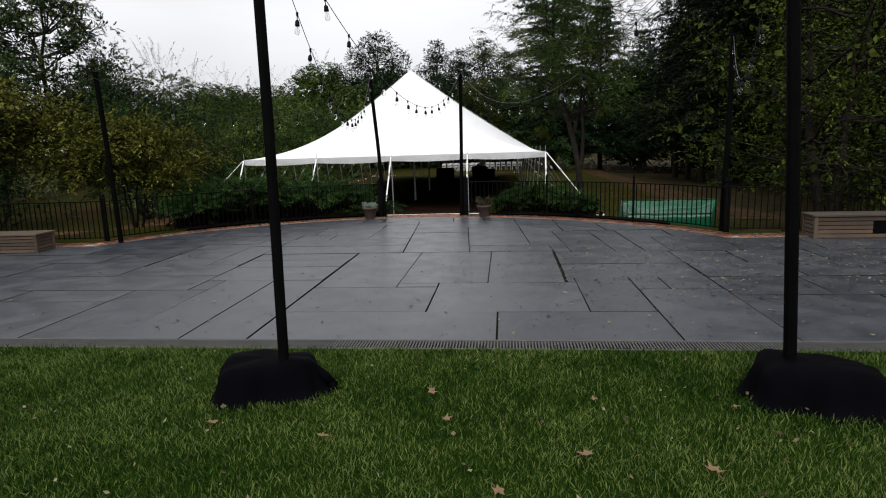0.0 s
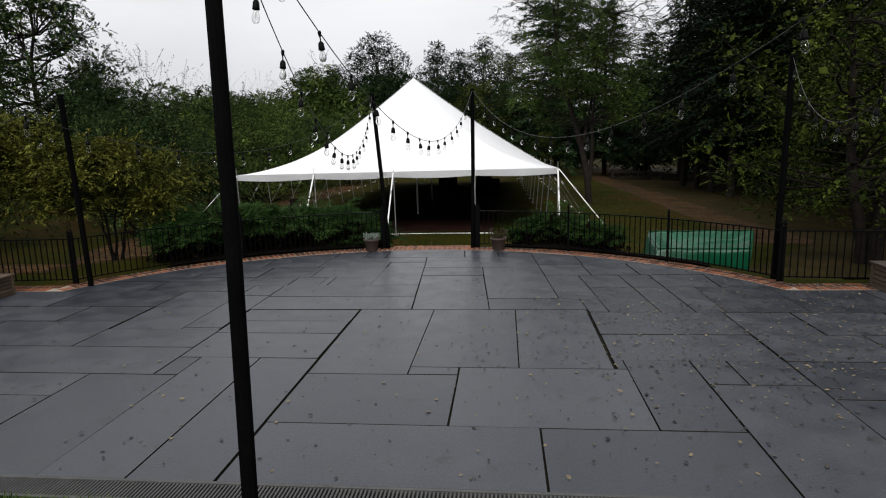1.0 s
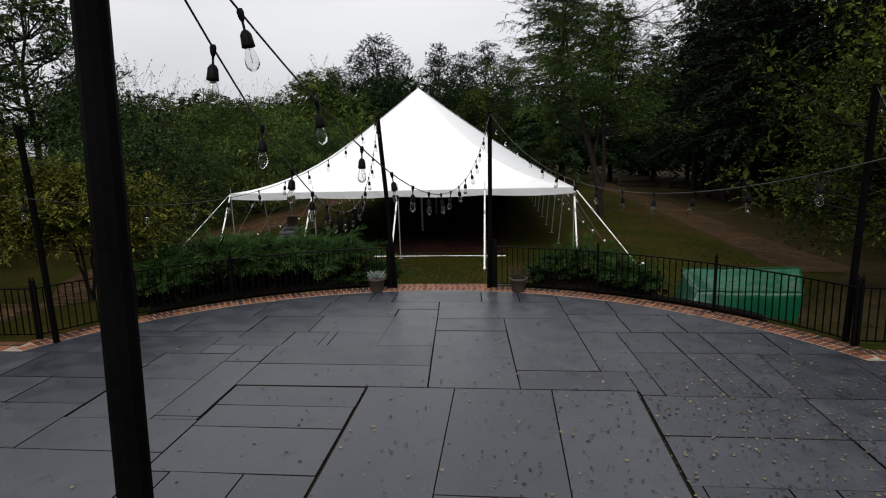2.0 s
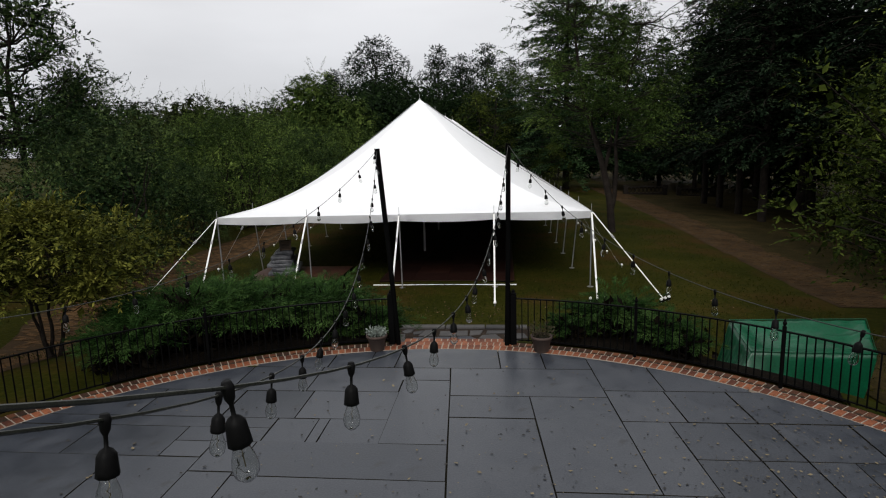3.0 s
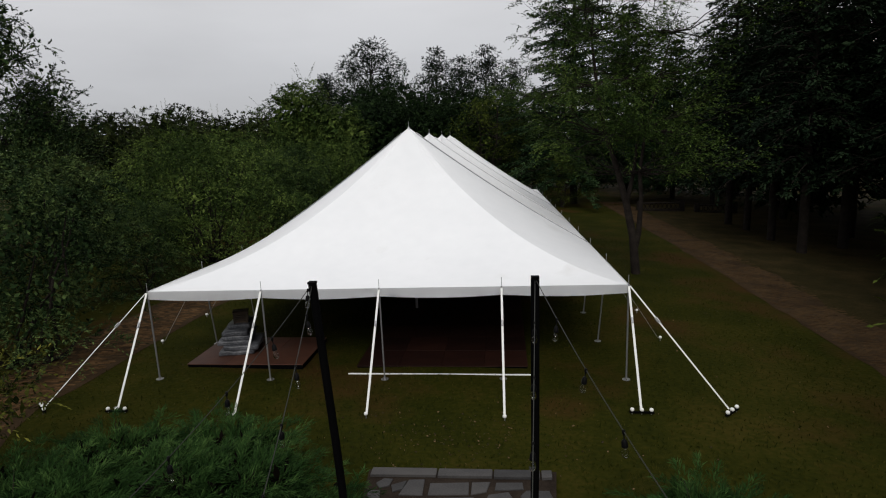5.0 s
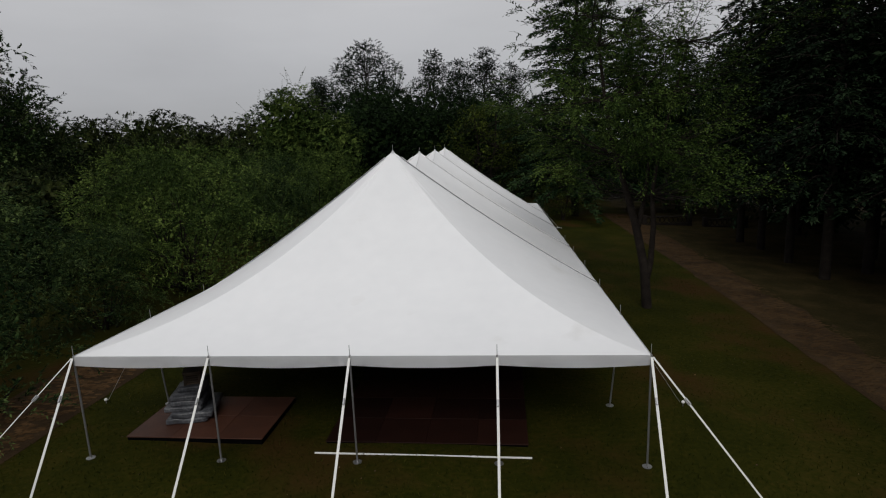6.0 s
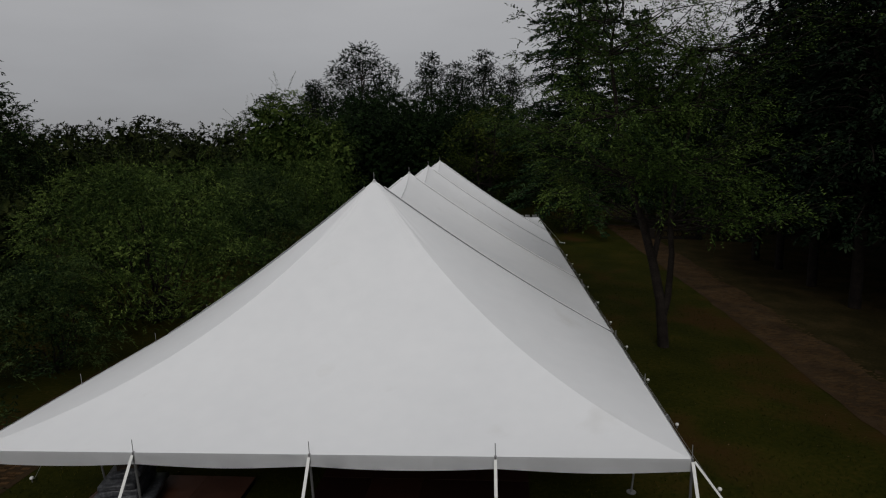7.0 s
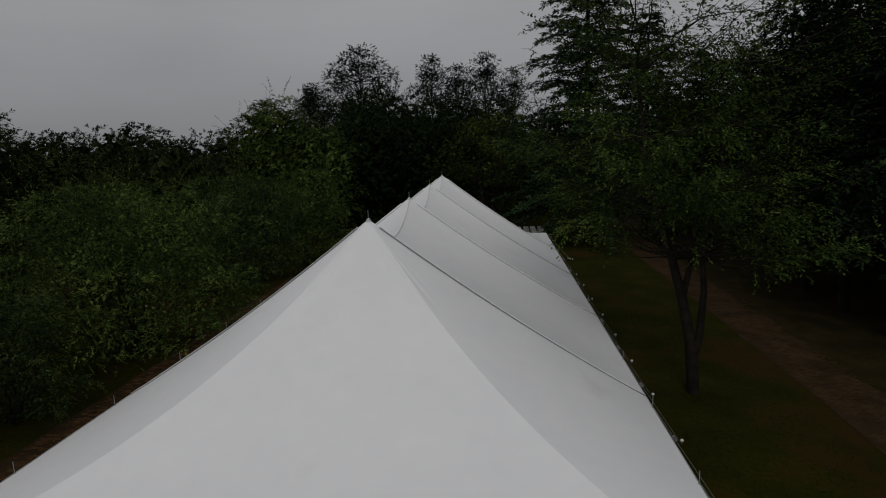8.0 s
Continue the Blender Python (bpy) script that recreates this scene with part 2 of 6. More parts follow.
M_glass = bpy.data.materials.new("clear_bulb_glass")
M_glass.use_nodes = True
gb = M_glass.node_tree.nodes["Principled BSDF"]
gb.inputs["Transmission Weight"].default_value, gb.inputs["Roughness"].default_value = 1.0, 0.02
gb.inputs["IOR"].default_value, gb.inputs["Base Color"].default_value = 1.22, (0.9, 0.91, 0.9, 1)

# ---- mesh helpers ----


def link_mesh(name, me, material, parent=None, label=""):
    if material and not me.materials:
        me.materials.append(material)
    ob = new(name, me)
    if parent:
        ob.parent = parent
    if label:
        ob["label"] = label
    return ob


def bm_mesh(name, bm, smooth=False):
    me = bpy.data.meshes.new(name)
    bmesh.ops.recalc_face_normals(bm, faces=bm.faces)
    if smooth:
        for f in bm.faces:
            f.smooth = True
    bm.to_mesh(me)
    bm.free()
    return me


def part(name, bm, material, parent=None, label="", smooth=False):
    return link_mesh(name, bm_mesh(name, bm, smooth), material, parent, label)


def empty(name, at=(0, 0, 0), rz=0.0):
    ob = new(name)
    ob.empty_display_size = 0.2
    ob.matrix_world = pose(*at, 0, 0, rz)
    return ob


def box(bm, c, s, m=None, bevel=0.0):
    r = bmesh.ops.create_cube(bm, size=1)
    vs = r["verts"]
    for v in vs:
        v.co = Vector((v.co.x * s[0], v.co.y * s[1], v.co.z * s[2]))
    if bevel:
        es = list({e for v in vs for e in v.link_edges})
        rb = bmesh.ops.bevel(bm, geom=es, offset=bevel, segments=1, affect="EDGES")
        vs = list({v for f in rb["faces"] for v in f.verts} | {v for v in vs if v.is_valid})
    for v in vs:
        v.co = (m @ v.co if m else v.co) + Vector(c)
    return vs


def tube(bm, pts, radii, seg=8, cap=True):
    """A tapered tube along points."""
    pts = [Vector(p) for p in pts]
    if not isinstance(radii, (list, tuple)):
        radii = [radii] * len(pts)
    rings = []
    ref = Vector((0.31, 0.22, 0.93))
    for i, p in enumerate(pts):
        d = (pts[min(i + 1, len(pts) - 1)] - pts[max(i - 1, 0)]).normalized()
        if abs(d.dot(ref)) > 0.98:
            ref = Vector((1, 0, 0))
        u = d.cross(ref).normalized()
        w = d.cross(u)
        rings.append([bm.verts.new(p + radii[i] * (math.cos(2 * math.pi * k / seg) * u + math.sin(2 * math.pi * k / seg) * w)) for k in range(seg)])
    for a, b in zip(rings, rings[1:]):
        for k in range(seg):
            bm.faces.new((a[k], a[(k + 1) % seg], b[(k + 1) % seg], b[k]))
    if cap:
        bm.faces.new(rings[0][::-1])
        bm.faces.new(rings[-1])


def lathe(bm, profile, seg=16, c=(0, 0, 0)):
    rings = []
    for r, z in profile:
        rings.append([bm.verts.new((c[0] + r * math.cos(2 * math.pi * k / seg), c[1] + r * math.sin(2 * math.pi * k / seg), c[2] + z)) for k in range(seg)])
    for a, b in zip(rings, rings[1:]):
        for k in range(seg):
            bm.faces.new((a[k], a[(k + 1) % seg], b[(k + 1) % seg], b[k]))
    bm.faces.new(rings[0][::-1])
    bm.faces.new(rings[-1])


def quads_mesh(name, V, smooth=False):
    """V: n x 4 x 3 corners; each quad an island of its own."""
    n = len(V)
    me = bpy.data.meshes.new(name)
    me.vertices.add(4 * n)
    me.vertices.foreach_set("co", np.ascontiguousarray(V, dtype=np.float32).ravel())
    me.loops.add(4 * n)
    me.loops.foreach_set("vertex_index", np.arange(4 * n, dtype=np.int32))
    me.polygons.add(n)
    me.polygons.foreach_set("loop_start", np.arange(0, 4 * n, 4, dtype=np.int32))
    me.update(calc_edges=True)
    return me


def unit(a):
    return a / np.maximum(np.linalg.norm(a, axis=1, keepdims=True), 1e-9)


def leaves(rng, P, A, length, width, jitter=0.3, level=0.0):
    """Leaf-shaped quads at P that point along A; level: how far their faces turn to the sky."""
    n = len(P)
    A = unit(A)
    side = unit(np.cross(A, rng.normal(size=(n, 3)) + np.array((0, 0, level))))
    up = np.cross(side, A)
    ln = (length * (1 + jitter * rng.normal(size=n)).clip(0.4, 2))[:, None]
    wd = (width * (1 + jitter * rng.normal(size=n)).clip(0.4, 2))[:, None]
    return np.stack([P, P + A * ln * 0.45 + side * wd * 0.5 + up * ln * 0.06, P + A * ln - up * ln * 0.05, P + A * ln * 0.45 - side * wd * 0.5 + up * ln * 0.06], axis=1)


def smooth01(a):
    a = np.clip(a, 0, 1)
    return a * a * (3 - 2 * a)


# ---- ground: one sheet to the horizon ----
CX, CY, R_OUT, R_IN = 2.35, -15.4, 7.27, 6.85
EDGE_Y = -12.0
DRAIN_Y = -18.2


def ground_z(x, y):
    x, y = np.asarray(x, float), np.asarray(y, float)
    dc = np.hypot(x - CX, y - CY) - R_OUT
    d = np.maximum(np.minimum(dc, np.where(np.abs(x - CX) < 16, y - EDGE_Y, 99)), 0)
    east = smooth01((x - 5.2) / 1.6)
    door = 1 - smooth01((np.abs(x - 2.37) - 1.6) / 2.2)
    north = -0.98 * smooth01((d - 1.6 + 1.3 * east + 1.5 * door * (1 - east)) / (4.6 - 2.7 * east - 2.2 * door * (1 - east))) * (y > EDGE_Y - 0.3)
    far = -0.005 * np.clip(y + 2, 0, 60) - 0.047 * np.clip(x - 7.5, 0, 30) * smooth01((y + 8) / 12)
    lumps = 0.03 * np.sin(0.9 * x + 1.3 * np.sin(0.5 * y)) * np.sin(0.8 * y + 0.7) * smooth01(d / 3)
    stair = (np.abs(x - 2.36) < 1.25) & (y > -8.15) & (y < -6.0)
    pad = (np.abs(x - 2.3) < 1.95) & (y >= -6.9) & (y < -4.2)
    dip = np.where(stair | pad, np.minimum(0, -1.02 - north - far - lumps), 0)
    return north + far + lumps + dip


def axis_lines(lo, hi, step, far, extra=()):
    a = list(np.arange(lo, hi + 1e-6, step))
    s, p = step, hi
    while p < far:
        s *= 1.35
        p += s
        a.append(p)
    s, p = step, lo
    while p > -far:
        s *= 1.35
        p -= s
        a.append(p)
    return np.array(sorted(a + list(extra)))


def build_ground():
    xs = axis_lines(-14, 20, 0.36, 900)
    ys = axis_lines(-26, 34, 0.36, 900, extra=(-18.475, -18.43))
    X, Y = np.meshgrid(xs, ys)
    Z = ground_z(X, Y)
    inside = ((np.hypot(X - CX, Y - CY) < R_IN) | ((np.abs(X - CX) < 10.6) & (Y < EDGE_Y - 0.36))) & (Y > -18.44)
    Z = np.where(inside, -0.14, Z)
    me = bpy.data.meshes.new("ground")
    nx, ny = len(xs), len(ys)
    verts = np.stack([X, Y, Z], -1).reshape(-1, 3)
    i = np.arange(ny - 1)[:, None] * nx + np.arange(nx - 1)[None]
    faces = np.stack([i, i + 1, i + 1 + nx, i + nx], -1).reshape(-1, 4)
    me.from_pydata(verts.tolist(), [], faces.tolist())
    for p in me.polygons:
        p.use_smooth = True
    me.materials.append(M_lawn)
    me.materials.append(M_turf)
    for p in me.polygons:
        p.material_index = int(p.center.y < -18.44)
    tagged(link_mesh("ground", me, None), "mown lawn with worn brown patches", "ground", kind="structure")


build_ground()

# ---- patio bed, straight and curved edging ----


def patio_outline(r, straight_y, half):
    """Points of the patio's edge: a rectangle with a round bay to the north."""
    a = math.asin((straight_y - CY) / r)
    pts = [(CX - half, DRAIN_Y + 0.002), (CX + half, DRAIN_Y + 0.002), (CX + half, straight_y)]
    for k in range(41):
        t = a + (math.pi - 2 * a) * k / 40
        pts.append((CX + r * math.cos(t), CY + r * math.sin(t)))
    pts.append((CX - half, straight_y))
    return pts


def prism(bm, pts, z0, z1):
    lo = [bm.verts.new((x, y, z0)) for x, y in pts]
    hi = [bm.verts.new((x, y, z1)) for x, y in pts]
    bm.faces.new(hi)
    bm.faces.new(lo[::-1])
    for i in range(len(pts)):
        j = (i + 1) % len(pts)
        bm.faces.new((lo[i], lo[j], hi[j], hi[i]))


def build_patio_bed():
    bm = bmesh.new()
    prism(bm, patio_outline(R_IN + 0.01, EDGE_Y - 0.42, 10.95), -0.10, -0.03)
    return tagged(part("patio", bm, M_joint), "wide terrace of large wet bluestone slabs with dark open joints", "patio", kind="structure")


def build_edging_bed():
    bm = bmesh.new()
    outer, inner = patio_outline(R_OUT, EDGE_Y, 10.95)[2:], patio_outline(R_IN, EDGE_Y - 0.42, 10.95)[2:]
    for z in (-0.2, 0.0025):
        for i in range(len(outer) - 1):
            q = [bm.verts.new((*p, z)) for p in (outer[i], outer[i + 1], inner[i + 1], inner[i])]
            bm.faces.new(q)
    for line in (outer, inner):
        for i in range(len(line) - 1):
            bm.faces.new([bm.verts.new((*p, z)) for p, z in ((line[i], -0.2), (line[i + 1], -0.2), (line[i + 1], 0.0025), (line[i], 0.0025))])
    bmesh.ops.remove_doubles(bm, verts=bm.verts, dist=0.001)
    return tagged(part("brick_edging", bm, M_mortar), "red brick edging course bordering the bluestone terrace", "edging", kind="structure")


patio = build_patio_bed()
edging = build_edging_bed()

# ---- trench drain along the lawn ----


def build_drain():
    drain = tagged(empty("trench_drain", (0, 0, 0)), "long steel slotted trench drain between lawn and terrace", "drain", kind="structure")
    bm = bmesh.new()
    box(bm, (3, DRAIN_Y - 0.135, -0.07), (24, 0.25, 0.02))
    part("channel", bm, M_joint, drain)
    for y in (DRAIN_Y - 0.018, DRAIN_Y - 0.255):
        bm = bmesh.new()
        box(bm, (3, y, -0.03), (24, 0.03, 0.075))
        part("rail", bm, M_grate, drain)
    bm = bmesh.new()
    x = -6.0
    while x < 12.5:
        box(bm, (x, DRAIN_Y - 0.136, -0.012), (0.013, 0.205, 0.03))
        x += 0.029
    part("grate_bars", bm, M_grate, drain)["kind"] = "stuff"


build_drain()

# ---- fence round the bay ----


def arc_point(a, r):
    """Angle a in degrees from north, clockwise, on a circle round the bay's centre."""
    return CX + r * math.sin(radians(a)), CY + r * math.cos(radians(a))


R_FENCE = R_OUT - 0.06
FENCE_H = 0.86


def post_mesh():
    bm = bmesh.new()
    box(bm, (0, 0, 0.47), (0.045, 0.045, 0.94), bevel=0.004)
    lathe(bm, [(0.012, 0.94), (0.026, 0.965), (0.030, 0.985), (0.018, 1.01), (0.006, 1.05)], 8)
    return bm_mesh("fence_post", bm)


def picket_mesh():
    bm = bmesh.new()
    box(bm, (0, 0, FENCE_H / 2 + 0.03), (0.016, 0.016, FENCE_H - 0.08))
    return bm_mesh("picket", bm)


POST, PICKET = post_mesh(), picket_mesh()


def build_fence(name, line, post_every, label):
    """A fence along a polyline (list of xy), with evenly spread pickets."""
    fence = tagged(empty(name, (*line[0], 0)), label, "fence", group="terrace fence", kind="structure")
    ox, oy = line[0]
    P = np.array(line)
    seg = np.hypot(*np.diff(P, axis=0).T)
    cum = np.concatenate([[0], np.cumsum(seg)])

    def at(s):
        return np.interp(s, cum, P[:, 0]), np.interp(s, cum, P[:, 1])

    for rail, z, w, h in (("top_rail", FENCE_H, 0.045, 0.018), ("bottom_rail", 0.09, 0.026, 0.018)):
        bm = bmesh.new()
        n = max(2, int(cum[-1] / 0.3))
        prev = None
        for k in range(n + 1):
            s = cum[-1] * k / n
            x, y = at(s)
            x2, y2 = at(min(s + 0.02, cum[-1]))
            x1, y1 = at(max(s - 0.02, 0))
            d = Vector((x2 - x1, y2 - y1, 0)).normalized()
            nrm = Vector((-d.y, d.x, 0))
            c = Vector((x - ox, y - oy, z))
            ring = [bm.verts.new(c + nrm * (w / 2 * a) + Vector((0, 0, h / 2 * b))) for a, b in ((-1, -1), (1, -1), (1, 1), (-1, 1))]
            if prev:
                for i in range(4):
                    bm.faces.new((prev[i], prev[(i + 1) % 4], ring[(i + 1) % 4], ring[i]))
            else:
                bm.faces.new(ring)
            prev = ring
        bm.faces.new(prev[::-1])
        part(rail, bm, M_iron, fence)
    n = max(1, round(cum[-1] / post_every))
    posts = [cum[-1] * k / n for k in range(n + 1)]
    for s in posts:
        x, y = at(s)
        ob = link_mesh("fence_post", POST, M_iron, fence)
        ob.location = (x - ox, y - oy, 0)
    m = round(cum[-1] / 0.112)
    for k in range(1, m):
        s = cum[-1] * k / m
        if min(abs(s - p) for p in posts) < 0.04:
            continue
        x, y = at(s)
        x2, y2 = at(min(s + 0.05, cum[-1]))
        ob = link_mesh("picket", PICKET, M_iron, fence)
        ob.location = (x - ox, y - oy, 0)
        ob.rotation_euler.z = math.atan2(y2 - y, x2 - x)
    return fence


GATE_L, GATE_R = (1.30, -8.26), (3.40, -8.24)
A_L, A_R = -60.5, 60.5
build_fence("fence_west", [arc_point(a, R_FENCE) for a in np.linspace(-8.4, A_L, 30)], 3.3, "low black iron picket fence curving along the brick edging")
build_fence("fence_east", [arc_point(a, R_FENCE) for a in np.linspace(8.4, A_R, 30)], 2.25, "low black iron picket fence curving along the brick edging")
wx, wy = arc_point(A_L, R_FENCE)
build_fence("fence_far_west", [(wx - 0.06, wy), (wx - 3.2, EDGE_Y - 0.05), (-9.5, EDGE_Y - 0.05)], 2.6, "low black iron picket fence running straight beside the terrace")
ex, ey = arc_point(A_R, R_FENCE)
build_fence("fence_far_east", [(ex + 0.06, ey), (ex + 2.0, EDGE_Y - 0.05), (14.5, EDGE_Y - 0.05)], 2.4, "low black iron picket fence running straight beside the terrace")

# ---- string-light poles ----


def cloth_mound(bm, w, d, h, seed):
    """A draped cloth over a block, with folds and flared corners."""
    rng = np.random.RandomState(seed)
    n = 44
    rings = []
    ph = rng.rand(6) * 6.28
    prof = [(0.0, 1.0), (0.35, 1.0), (0.62, 0.985), (0.80, 0.94), (0.90, 0.80), (0.95, 0.55), (1.0, 0.28), (1.07, 0.09), (1.17, 0.012)]
    for r, z in prof:
        ring = []
        for k in range(n):
            t = 2 * math.pi * k / n
            sq = 1 / max(abs(math.cos(t)), abs(math.sin(t))) ** 0.75
            fold = 1 + (0.075 * math.sin(7 * t + ph[0]) + 0.05 * math.sin(11 * t + ph[1]) + 0.06 * math.sin(3 * t + ph[2])) * max(0, r - 0.7) * 2.2
            lump = 1 + 0.09 * math.sin(2 * t + ph[3]) * (r < 0.95) * r + 0.05 * math.sin(5 * t + ph[4]) * r
            ring.append(bm.verts.new((w / 2 * r * sq * fold * math.cos(t), d / 2 * r * sq * fold * math.sin(t), h * z * lump)))
        rings.append(ring)
    for a, b in zip(rings[1:], rings[2:]):
        for k in range(n):
            bm.faces.new((a[k], a[(k + 1) % n], b[(k + 1) % n], b[k]))
    c = bm.verts.new((0, 0, h))
    for k in range(n):
        bm.faces.new((c, rings[1][k], rings[1][(k + 1) % n]))
    for v in rings[0]:
        bm.verts.remove(v)


def build_pole(name, base, top, width, label):
    pole = tagged(empty(name, base), label, "pole", group="string light poles")
    b = Vector((0, 0, 0))
    t = Vector(top) - Vector(base)
    bm = bmesh.new()
    seg = 12
    mid = (b + t) / 2 + Vector((0.012, 0.0, 0))
    pts = [b, b.lerp(mid, 0.5), mid, mid.lerp(t, 0.5), t]
    tube(bm, pts, width / 2, 10)
    part("shaft", bm, M_blackwood, pole)
    bm = bmesh.new()
    box(bm, t + Vector((0, 0, 0.01)), (width * 0.9, width * 0.9, 0.02))
    part("cap", bm, M_blackwood, pole)
    bm = bmesh.new()
    tube(bm, [t + Vector((0, -width / 2, -0.05)), t + Vector((0, -width / 2 - 0.04, -0.03)), t + Vector((0, -width / 2 - 0.05, -0.07)), t + Vector((0, -width / 2 - 0.02, -0.1))], 0.005, 6)
    part("hook", bm, M_iron, pole)
    return pole


NEAR_L_TOP, NEAR_R_TOP = (2.74, -19.16, 3.80), (6.30, -19.32, 3.60)
GPL_TOP, GPR_TOP = (1.12, -8.30, 3.56), (3.405, -8.30, 3.585)
LP_TOP, RP_TOP = (-3.55, -12.13, 3.42), (8.62, -11.83, 3.62)
build_pole("string_light_pole", (2.86, -19.55, 0), NEAR_L_TOP, 0.08, "slightly leaning black wooden pole in a draped base on grass")
build_pole("string_light_pole", (6.475, -19.40, 0), NEAR_R_TOP, 0.085, "upright black wooden pole in a draped base on grass")
build_pole("string_light_pole", (1.36, -8.34, 0), GPL_TOP, 0.09, "leaning black wooden pole strapped to the gate post")
build_pole("string_light_pole", (3.35, -8.34, 0), GPR_TOP, 0.09, "upright black wooden pole strapped to the gate post")
build_pole("string_light_pole", (-3.56, -11.98, 0), LP_TOP, 0.10, "black wooden pole tied to the curved fence below dark shrubs")
build_pole("string_light_pole", (8.66, -11.60, 0), RP_TOP, 0.10, "thick black wooden pole tied to the fence beside fallen leaves")
NEAR_W_TOP = (-1.2, -19.0, 3.84)
build_pole("string_light_pole", (-1.15, -19.4, 0), NEAR_W_TOP, 0.105, "black wooden pole set in the lawn beside the drain")
LL_TOP = (-7.2, -17.2, 3.55)
build_pole("string_light_pole", (-7.2, -17.2, -0.012), LL_TOP, 0.10, "black wooden pole at the far side of the terrace")

for c, w, d, seed, rz in (((2.70, -19.45, 0), 0.76, 0.46, 3, 12), ((6.62, -19.47, 0), 0.82, 0.52, 8, -12)):
    base = tagged(empty("weighted_pole_base", c, rz), "pole weight covered with loosely draped black cloth on the grass", "pole base", group="pole bases")
    bm = bmesh.new()
    box(bm, (0, 0, 0.12), (w * 0.6, d * 0.6, 0.24), bevel=0.02)
    part("weight", bm, M_blackwood, base)
    bm = bmesh.new()
    cloth_mound(bm, w, d, 0.29, seed)
    part("cover", bm, M_cloth, base, smooth=True)
    bm = bmesh.new()
    for k in range(5):
        a = 0.5 - 0.16 * k
        tube(bm, [(w * 0.40, 0.03 * k, 0.20 - 0.02 * k), (w * 0.56, 0.02 * k - 0.05, 0.11 - 0.01 * k), (w * 0.66, a * 0.2 - 0.06, 0.02)], [0.05, 0.045, 0.012], 6)
    part("loose_fold", bm, M_cloth, base, smooth=True)

# ---- gate piers beside the opening ----
for x, y in ((1.24, -8.30), (3.47, -8.28)):
    pier = tagged(empty("gate_post", (x, y, 0)), "stout black iron gate post at the open fence end", "gate post", group="gate posts")
    bm = bmesh.new()
    box(bm, (0, 0, 0.47), (0.11, 0.11, 0.94), bevel=0.008)
    part("shaft", bm, M_iron, pier)
    bm = bmesh.new()
    lathe(bm, [(0.055, 0.94), (0.06, 0.955), (0.03, 0.98), (0.035, 1.0), (0.01, 1.03)], 10)
    part("finial", bm, M_iron, pier)

# ---- strings of lights ----


def socket_mesh():
    """A clip on the cable, a short lead and a flared cap."""
    bm = bmesh.new()
    lathe(bm, [(0.009, 0.012), (0.013, 0.0), (0.010, -0.022), (0.0045, -0.034), (0.0045, -0.058), (0.013, -0.064), (0.020, -0.075), (0.023, -0.108), (0.024, -0.118), (0.018, -0.121)], 10)
    return bm_mesh("socket", bm, True)


def bulb_mesh():
    bm = bmesh.new()
    prof = [(0.013, -0.119), (0.016, -0.130), (0.023, -0.152), (0.026, -0.170), (0.023, -0.187), (0.013, -0.199), (0.003, -0.203)]
    lathe(bm, prof + [(max(0.0015, r - 0.0012), z + 0.0010) for r, z in prof[::-1]], 14)
    return bm_mesh("bulb", bm, True)


def filament_mesh():
    bm = bmesh.new()
    tube(bm, [(0, 0, -0.118), (0.003, 0, -0.145), (-0.003, 0, -0.152), (0.004, 0, -0.16), (0, 0, -0.172)], 0.0012, 5)
    return bm_mesh("filament", bm, True)


SOCKET, BULB, FILAMENT = socket_mesh(), bulb_mesh(), filament_mesh()


def build_string(a, b, sag, n, label, first=0.5, skew=1.0):
    a, b = Vector(a), Vector(b)
    string = tagged(empty("string_light", a), label, "string lights", group="string lights")

    def at(u):
        w = u ** skew
        return (b - a) * u - Vector((0, 0, 4 * sag * w * (1 - w)))

    bm = bmesh.new()
    tube(bm, [at(k / 40) for k in range(41)], 0.004, 6)
    part("cable", bm, M_wet_cable, string)
    rng = random.Random(n + int(100 * abs(a.x)))
    for k in range(n):
        u = (k + first) / n
        s = link_mesh("socket", SOCKET, M_cable, string)
        s.location = at(u)
        s.rotation_euler = (rng.uniform(-0.15, 0.15), rng.uniform(-0.15, 0.15), rng.uniform(0, 3))
        g = link_mesh("bulb", BULB, M_glass, s, "clear glass bulb")
        g.visible_shadow = False
        link_mesh("filament", FILAMENT, M_dry, s)
    return string


build_string(NEAR_L_TOP, GPL_TOP, 1.39, 17, "black string of clear bulbs sagging between two poles", 0.3)
build_string(NEAR_L_TOP, GPR_TOP, 1.23, 16, "black string of clear bulbs sagging low over the slabs", 0.05)
build_string(GPL_TOP, NEAR_W_TOP, 1.32, 16, "black string of clear bulbs hanging above the junipers", 0.14)
build_string(GPR_TOP, NEAR_R_TOP, 1.13, 17, "black string of clear bulbs above fence and green tarp", 0.95)
build_string(RP_TOP, NEAR_R_TOP, 1.08, 11, "black string of clear bulbs running back to the lawn pole")
build_string(LP_TOP, LL_TOP, 1.0, 9, "black string of clear bulbs drooping towards the yellowing tree")

# ---- large pole tent ----
TENT_PEAKS = (6.5, 12.95, 19.4, 25.6)
TENT_L, TENT_W = 32.3, 6.05
EAVE = 1.42
TURN_TENT = 0.75


def peak_z(k):
    return (5.46, 5.32, 5.30, 5.32)[k]


def eave_z(y):
    return EAVE - 0.012 * y


def bay_sag(k, u):
    return 0.85 * math.sin(math.pi * u) ** 0.75


